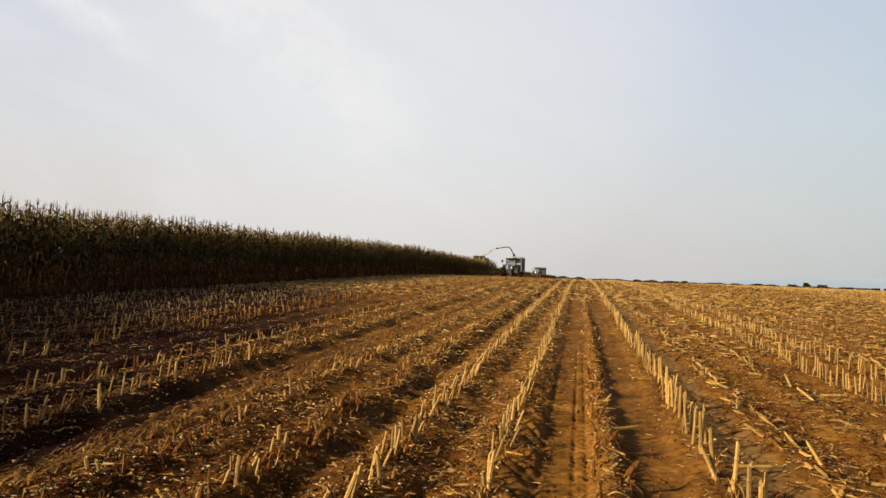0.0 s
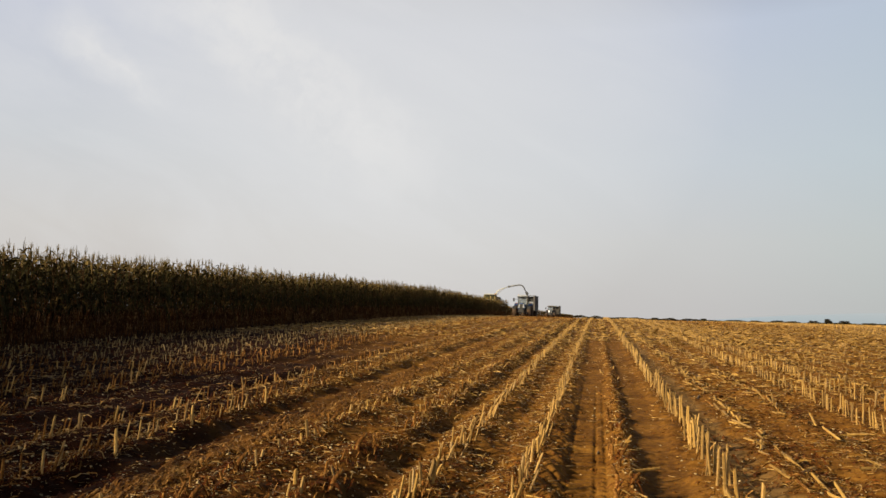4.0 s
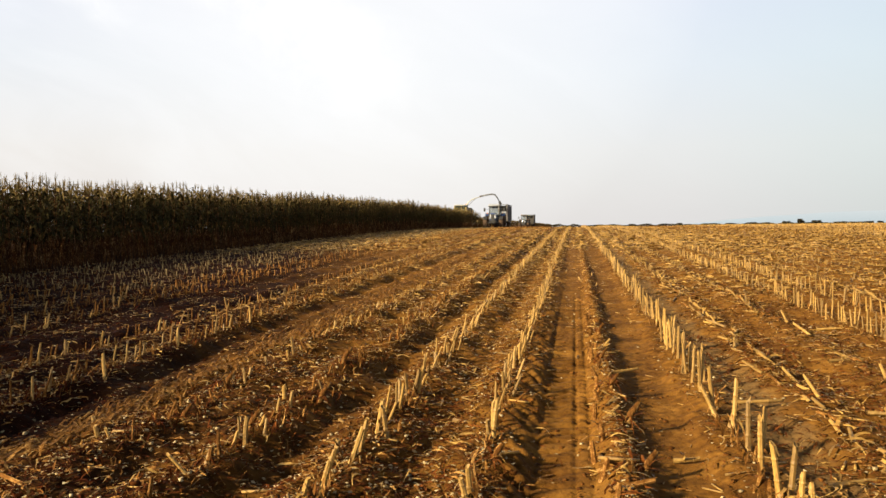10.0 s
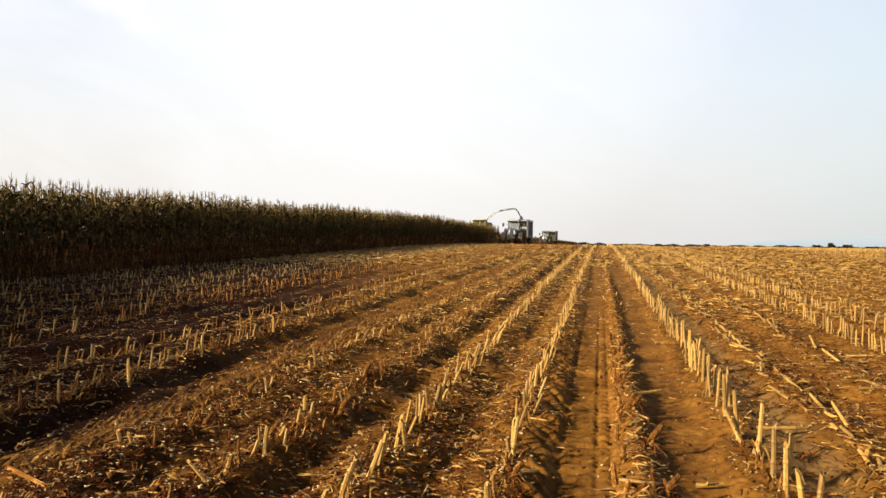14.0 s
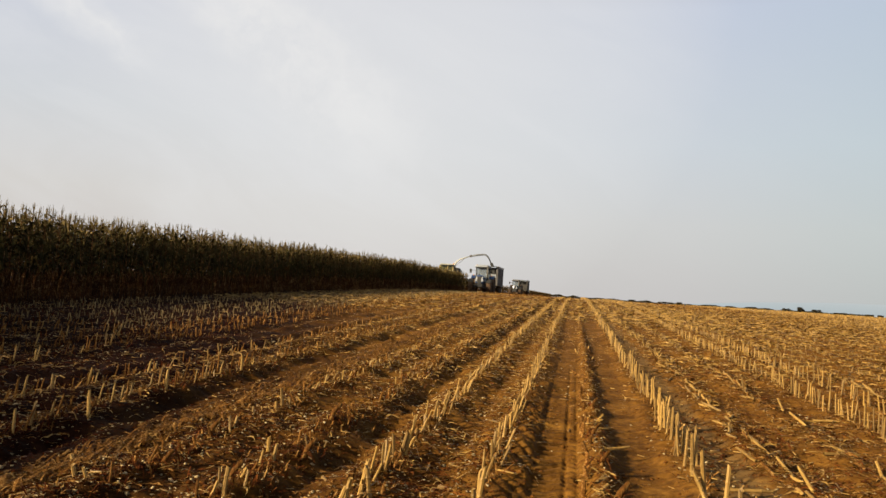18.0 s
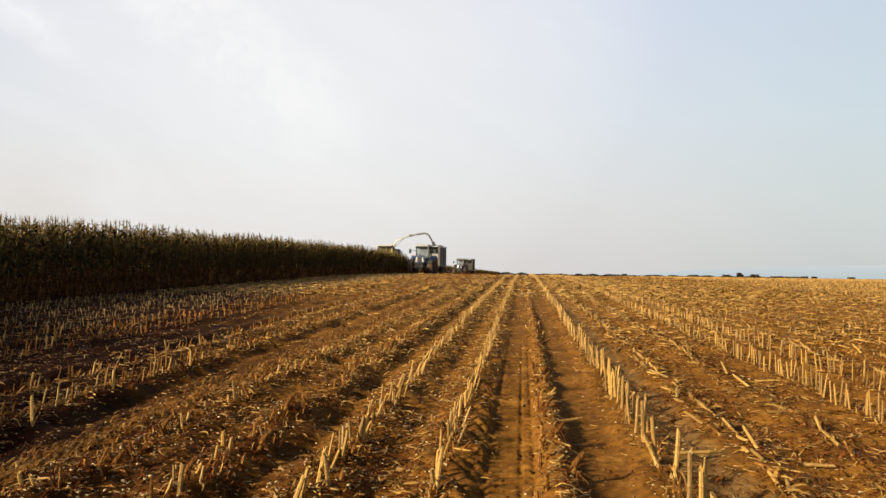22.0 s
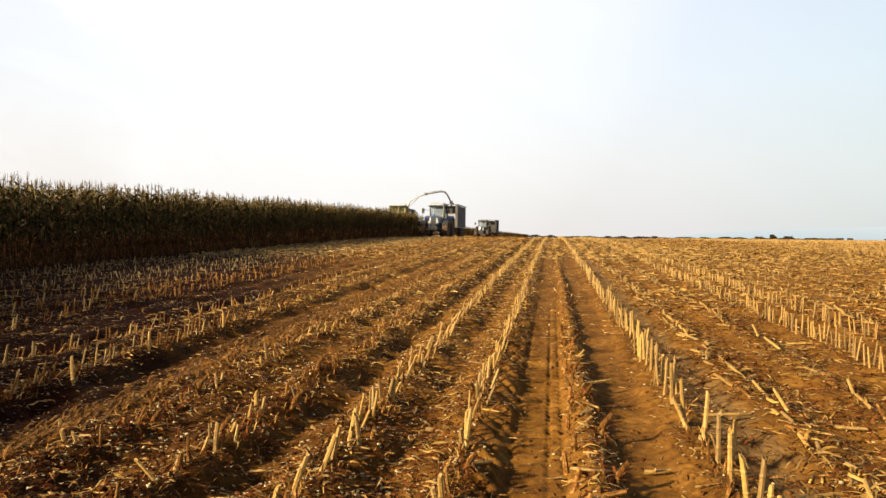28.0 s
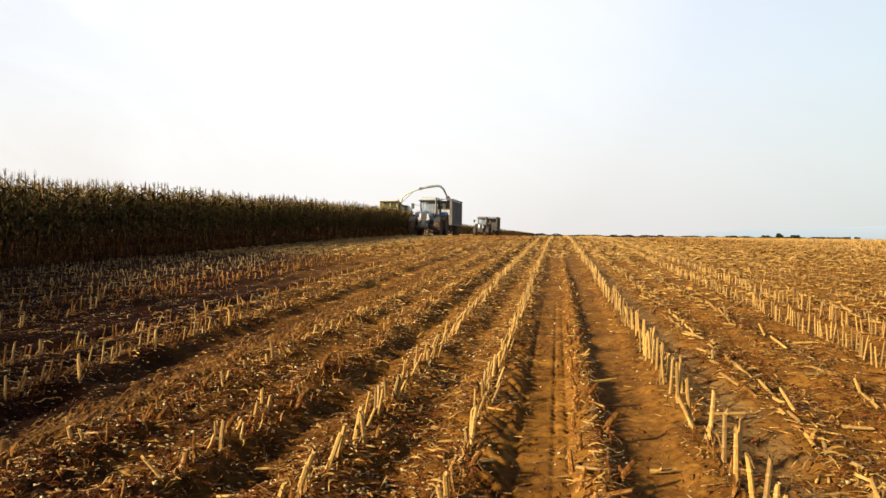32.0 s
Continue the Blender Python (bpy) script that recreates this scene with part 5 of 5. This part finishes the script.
def harvester():
    """A forage harvester, its header towards -y; origin on the ground under the front axle."""
    h = thing("forage_harvester", "cream and yellow forage harvester cutting maize, its spout swung out", "harvester")
    part("body", Shape().box(-1.25, 1.25, 0.7, 5.6, 1.15, 2.9, top=(0.9, 0.94)), CREAM, h, "cream engine body", 0.1, True)
    part("side_stripe", Shape().box(-1.262, -1.24, 1.2, 5.2, 1.35, 1.75).box(1.24, 1.262, 1.2, 5.2, 1.35, 1.75), YELLOW, h)
    part("engine_hood", Shape().box(-1.0, 1.0, 3.2, 5.5, 2.85, 3.15, top=(0.85, 0.85)), YELLOW, h, "yellow engine hood", 0.07, True)
    for k in range(7):
        part("vent_slat", Shape().box(-0.7, 0.7, 5.58, 5.66, 1.5 + 0.17 * k, 1.58 + 0.17 * k), BLACK, h)
    part("chassis", Shape().box(-0.9, 0.9, -0.6, 5.2, 0.75, 1.2).box(-1.3, 1.3, -0.15, 0.15, 0.75, 1.05), IRON, h, "", 0.04)
    part("cab_base", Shape().box(-0.95, 0.95, -1.0, 0.7, 1.5, 2.25, top=(0.98, 1)), YELLOW, h, "yellow cab base", 0.05)
    for s in (-1, 1):
        part("pillar", Shape().tube([(s * 0.88, -0.95, 1.8), (s * 0.86, -0.8, 3.24)], 0.1, 6), YELLOW, h)
        part("pillar", Shape().tube([(s * 0.92, 0.62, 1.8), (s * 0.86, 0.6, 3.24)], 0.07, 6), YELLOW, h)
        part("side_window", Shape().add([(s * 0.9, -0.92, 1.85), (s * 0.93, 0.6, 1.85), (s * 0.87, 0.58, 3.22), (s * 0.87, -0.78, 3.22)], [(0, 1, 2, 3)]), WINDOW, h)
        part("mirror", Shape().tube([(s * 0.9, -0.85, 2.8), (s * 1.5, -1.15, 2.8)], 0.025, 6).box(s * 1.5 - 0.14, s * 1.5 + 0.14, -1.2, -1.12, 2.25, 2.8), BLACK, h, "tall black mirror", 0.02)
        part("ladder", Shape().box(s * 1.3 - 0.2, s * 1.3 + 0.2, 0.55, 0.62, 0.5, 1.9), IRON, h)
        part("work_light", Shape().box(s * 0.5 - 0.14, s * 0.5 + 0.14, -1.0, -0.9, 3.26, 3.36), LAMP_OFF, h, "", 0.03)
    part("windscreen", Shape().add([(-0.86, -0.95, 2.25), (0.86, -0.95, 2.25), (0.84, -0.8, 3.24), (-0.84, -0.8, 3.24)], [(0, 1, 2, 3)]), TINTED, h)
    part("centre_post", Shape().tube([(0.16, -0.99, 2.2), (0.16, -0.86, 3.26)], 0.07, 6), YELLOW, h, "yellow post before the windscreen")
    part("grab_rail", Shape().tube([(-0.95, -1.02, 2.3), (-0.95, -1.12, 2.62), (0.95, -1.12, 2.62), (0.95, -1.02, 2.3)], 0.03, 6), CREAM, h)
    part("cab_back", Shape().box(-0.86, 0.86, 0.6, 0.68, 1.85, 3.22), BLACK, h)
    part("cab_roof", Shape().box(-0.88, 0.88, -1.05, 0.78, 3.34, 3.46, top=(0.86, 0.9)), CREAM, h, "cream cab roof", 0.05, True)
    part("roof_visor", Shape().box(-0.85, 0.85, -1.12, 0.74, 3.25, 3.335), BLACK, h, "dark band under the roof", 0.02)
    part("seat", Shape().box(-0.28, 0.28, -0.2, 0.35, 1.85, 2.2).box(-0.26, 0.26, 0.28, 0.42, 2.2, 2.7), BLACK, h, "", 0.05)
    part("beacon", Shape().lathe([(0, 0.09), (0.05, 0.09), (0.16, 0.07), (0.2, 0.03)], 12, pose(0.7, 0.3, 3.45)), AMBER, h, "amber beacon")
    part("exhaust", Shape().tube([(-0.6, 3.0, 2.9), (-0.6, 3.0, 3.3)], 0.09, 10), IRON, h, "", 0, True)
    # header
    part("header_frame", Shape().box(-2.95, 2.95, -2.4, -2.1, 0.35, 1.15).box(-0.5, 0.5, -2.1, -0.5, 0.55, 1.1), YELLOW, h, "yellow maize header", 0.05)
    for k in range(8):
        x = -2.45 + 0.7 * k
        part("row_drum", Shape().lathe([(0.12, 0.36), (0.3, 0.37), (0.45, 0.3), (0.9, 0.2), (1.0, 0.05)], 14, pose(x, -2.75, 0)), IRON, h, "dark cutting drum")
    for k in range(9):
        x = -2.8 + 0.7 * k
        part("divider", Shape().add([(x, -4.1, 0.12), (x - 0.13, -2.9, 0.2), (x + 0.13, -2.9, 0.2), (x, -2.9, 0.75)], [(0, 1, 3), (0, 3, 2), (0, 2, 1), (1, 2, 3)]), YELLOW, h, "pointed yellow crop divider")
    # the spout turns on the body and swings over the trailer
    part("spout_base", Shape().lathe([(2.7, 0.42), (3.1, 0.4), (3.15, 0.3)], 16, pose(0.5, 2.0, 0)), IRON, h, "", 0, True)
    line = [(0.5, 2.0, 2.9), (0.62, 2.0, 3.45), (0.78, 1.95, 3.88), (1.27, 1.85, 4.24), (2.7, 1.65, 4.74), (3.6, 1.52, 4.92), (4.4, 1.42, 5.02), (4.8, 1.38, 4.95), (5.1, 1.33, 4.64), (5.5, 1.27, 3.9)]
    part("spout", Shape().tube(line[:5], [0.17, 0.12, 0.085, 0.07, 0.06], 8), CREAM, h, "thin lower cream half of the discharge spout", 0, True)
    part("spout_end", Shape().tube(line[4:], [0.11, 0.125, 0.12, 0.115, 0.10, 0.075], 8), SPOUT, h, "thicker grey curved end of the spout", 0, True)
    part("spout_joint", Shape().box(-0.15, 0.15, -0.13, 0.13, -0.13, 0.13, pose(2.7, 1.65, 4.74, 0, -14, 0)), IRON, h, "dark hinge box of the spout", 0.02)
    part("intake_box", Shape().box(1.0, 1.55, 0.3, 1.3, 1.9, 3.0, top=(0.85, 0.9)), BLACK, h, "dark air intake box", 0.06, True)
    part("intake_rim", Shape().box(0.98, 1.57, 0.25, 0.3, 1.9, 2.2), YELLOW, h, "", 0.02)
    part("spout_ram", Shape().tube([(0.75, 2.0, 3.4), (1.9, 1.76, 4.4)], 0.03, 6), IRON, h)
    part("spout_flap", Shape().box(-0.2, 0.2, -0.22, 0.22, -0.5, 0.0, pose(5.5, 1.27, 3.95, 0, -25, 0), top=(0.8, 1)), BLACK, h, "dark deflector flap", 0.02)
    for s in (-1, 1):
        wheel(h, "front_wheel", 0.92, 0.7, s * 1.3, 0.0)
        wheel(h, "rear_wheel", 0.66, 0.5, s * 1.15, 4.4)
    return h


# ---------------------------------------------------------------- who drives where: seconds, metres ahead
LANE = -11.5
NEAR_RUN = [(0, 126.0), (6, 115.3), (13, 103.0), (19, 90.8), (23, 83.6), (28, 75.0), (32, 66.6)]
FAR_RUN = [(0, 205.0), (6, 185.5), (13, 163.8), (19, 145.0), (23, 135.8), (28, 125.4), (32, 115.5)]
CUT_RUN = [(0, 122.0), (6, 113.6), (13, 104.0), (19, 93.8), (23, 87.0), (28, 79.3), (32, 72.6)]
HARVEST_LANE = -16.4


def along(run, t):
    """Smooth distance at t: cubic through the run's points."""
    ts, ds = np.array([r[0] for r in run], float), np.array([r[1] for r in run], float)
    slope = np.gradient(ds, ts)
    i = int(np.clip(np.searchsorted(ts, t, side="right") - 1, 0, len(ts) - 2))
    h = ts[i + 1] - ts[i]
    u = (t - ts[i]) / h
    return ((2 * u ** 3 - 3 * u * u + 1) * ds[i] + (u ** 3 - 2 * u * u + u) * h * slope[i]
            + (-2 * u ** 3 + 3 * u * u) * ds[i + 1] + (u ** 3 - u * u) * h * slope[i + 1])


front_tractor = tractor("blue tractor with a pale roof driving beside the maize", BLUE, LAMP_OFF, 1.1, BLUE)
front_trailer = trailer("tall grey-brown silage trailer being filled with chopped maize", STEEL, 7.6, 1.15, 3.48)
rear_tractor = tractor("smaller dusty grey tractor with a lit headlight following behind", SPOUT, LAMP_ON, 0.94, top=STEEL)
rear_trailer = trailer("dusty dark grey silage trailer drawn behind the second tractor", GREY_PAINT, 6.0, 1.0, 2.95, plate=False)
cutter = harvester()

# far trees and hills

def far_tree(x, y, w, h, seed):
    """A small field tree: tapered trunk, limbs and a ragged crown of many leaf clumps."""
    r = random.Random(seed)
    z = float(land(x, y))
    t = thing("field_tree", "small dark green tree far off on the open field", "tree", "far trees", at=pose(x, y, z))
    trunk = Shape().tube([(0, 0, -0.3), (0.1, 0, h * 0.3), (0.05, 0.1, h * 0.7)], [0.05 * h, 0.035 * h, 0.012 * h], 7)
    for k in range(5):
        a = k * 1.3 + r.random()
        trunk.tube([(0.06, 0, h * (0.25 + 0.06 * k)), (w * 0.3 * math.cos(a), w * 0.3 * math.sin(a), h * (0.5 + 0.07 * k))], [0.02 * h, 0.008 * h], 5)
    part("trunk", trunk, BARK, t)
    pts, turns, sizes = [], [], []
    lobes = [(r.uniform(-0.33, 0.33) * w, r.uniform(-0.3, 0.3) * w, h * r.uniform(0.35, 0.82), r.uniform(0.13, 0.26) * w) for _ in range(9)]
    for k in range(520):
        lx, ly, lz, lr = lobes[r.randrange(len(lobes))]
        d = Vector((r.gauss(0, 1), r.gauss(0, 1), r.gauss(0, 0.8))).normalized() * lr * r.uniform(0.5, 1.1)
        pts.append((lx + d.x, ly + d.y, max(0.12 * h, min(h, lz + d.z))))
        turns.append(r.uniform(0, 6.28))
        sizes.append(r.uniform(0.05, 0.1) * w)
    leaf = (np.array([(-1, 0, -0.4), (0, -0.6, 0.3), (1, 0, 0.5), (0, 0.6, -0.2)], float), np.array([(0, 1, 2, 3)]))
    v, q = scatter(leaf, np.array(pts), np.array(turns), np.array(sizes), np.random.default_rng(seed).normal(0, 0.8, (len(pts), 2)))
    part("crown", big_mesh("crown", v, q, BUSH), None, t)
    return t


for k, (bearing, dist, w, h) in enumerate([
        (4.2, 900, 9, 3.6), (7.6, 860, 9, 4.2), (9.3, 800, 6, 2.6), (11.0, 780, 9, 2.8), (12.6, 720, 7, 3.6), (13.4, 760, 10, 2.6), (14.75, 680, 7.5, 4.4), (15.65, 640, 7.5, 6.6), (16.6, 660, 7.5, 4.8),
        (18.0, 700, 12, 2.4), (19.8, 690, 6, 3.0), (20.4, 690, 6, 3.2), (22.6, 720, 8, 2.8)]):
    a = radians(bearing)
    far_tree(dist * math.sin(a), dist * math.cos(a), w * 0.9, h * 0.62, 100 + k)

# a low dark line of growth along the far side of the field
rr = np.random.default_rng(5)
bear = np.radians(rr.uniform(-8, 20, 8600))
dist_ = 820 + rr.normal(0, 6, 8600)
tall_ = 1.6 + 0.6 * np.clip((3 - np.degrees(bear)) / 6, 0, 1) + 1.0 * soft_noise(np.degrees(bear) * 1.7, bear * 0, 41)
hp = np.stack([dist_ * np.sin(bear), dist_ * np.cos(bear), land(0 * bear, dist_) + rr.uniform(0.1, 1, 8600) * tall_], 1)
leafy = (np.array([(-1, 0, -0.4), (0, -0.6, 0.3), (1, 0, 0.5), (0, 0.6, -0.2)], float), np.array([(0, 1, 2, 3)]))
v, q = scatter(leafy, hp, rr.uniform(0, 6.28, 8600), rr.uniform(0.5, 1.1, 8600), rr.normal(0, 0.7, (8600, 2)))
tagged(new("far_hedge", big_mesh("far_hedge", v, q, BUSH)), "low dark line of growth along the far side of the field", "hedge", kind="stuff")

hills = Shape()
hv = []
HN = 90
for i in range(HN + 1):
    a = radians(-30 + 80 * i / HN)
    u = i / HN
    top = -14 + 30 * min(1.0, max(0.0, (u - 0.43) / 0.08)) + 62 * max(0.0, math.sin(max(0.0, (u - 0.45)) * math.pi / 0.62)) + 10 * noise.noise((u * 9, 0.3, 0)) + 4 * noise.noise((u * 31, 0.7, 0))
    for d, z in ((4300, -40.0), (4500, top), (4750, -40.0)):
        hv.append((d * math.sin(a), d * math.cos(a), z))
hills.add(hv, [(3 * i + j, 3 * i + j + 1, 3 * i + j + 4, 3 * i + j + 3) for i in range(HN) for j in range(2)])
# haze is painted: the hills glow and pale upwards into the sky's colour
HILL = glowing("hill_haze_glow", (0.66, 0.73, 0.75), 1.0, (0.02, 0.02, 0.02))
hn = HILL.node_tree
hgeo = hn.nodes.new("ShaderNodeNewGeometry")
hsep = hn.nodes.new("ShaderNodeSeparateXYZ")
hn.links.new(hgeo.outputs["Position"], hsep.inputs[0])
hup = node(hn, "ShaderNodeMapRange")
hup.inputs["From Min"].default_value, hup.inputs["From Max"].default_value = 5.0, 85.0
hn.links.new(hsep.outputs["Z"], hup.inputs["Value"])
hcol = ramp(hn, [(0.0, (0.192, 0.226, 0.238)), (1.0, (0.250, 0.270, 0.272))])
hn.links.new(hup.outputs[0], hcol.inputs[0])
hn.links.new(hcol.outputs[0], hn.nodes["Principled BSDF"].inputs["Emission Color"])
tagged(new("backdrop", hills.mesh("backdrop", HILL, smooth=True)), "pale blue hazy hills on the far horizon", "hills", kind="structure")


def motions():
    """The machines drive towards the camera; their wheels roll."""
    times = [0.5 * k for k in range(65)]

    def drive(ob, run, lane, back):
        rows = []
        for t in times:
            y = along(run, t) + back
            slope = math.degrees(math.atan((float(land(lane, y + 1)) - float(land(lane, y - 1))) / 2))
            rows.append((t, pose(lane, y, float(land(lane, y)) + 0.0, slope, 0, 0)))
        size = ob.scale.copy()
        walk(ob, rows)
        ob.scale = size
        for w in ob.children:
            if "wheel" in w.name and "steering" not in w.name:
                r = w.location.z * size[2]
                at, rows, t = w.location.copy(), [], 0.0
                while t < 32.001:
                    roll = -math.degrees((along(run, t) - along(run, 0)) / r)
                    rows.append((t, pose(*at, roll, 0, 0)))
                    t += 0.2
                walk(w, rows)

    drive(front_tractor, NEAR_RUN, LANE, 0.0)
    drive(front_trailer, NEAR_RUN, LANE + 0.25, 2.75)
    drive(rear_tractor, FAR_RUN, LANE, 0.0)
    drive(rear_trailer, FAR_RUN, LANE + 0.8, 2.0)
    drive(cutter, CUT_RUN, HARVEST_LANE, 0.0)
    # each length of maize falls into the header as it comes
    for y, block in strips:
        reach = [t / 10 for t in range(0, 321) if along(CUT_RUN, t / 10) - 2.9 < y + STRIP]
        at = block.matrix_basis.copy()
        if not reach:
            continue
        gone = at @ pose(0, 0.6, -2.9, -28, 0, 0)
        t = reach[0]
        rows = [(0, at)] if t > 0.2 else [(0, gone)]
        if t > 0.2:
            rows += [(max(0.1, t - 0.1), at), (min(31.9, t + 1.0), gone)]
        walk(block, rows + [(32, rows[-1][1])])


motions()
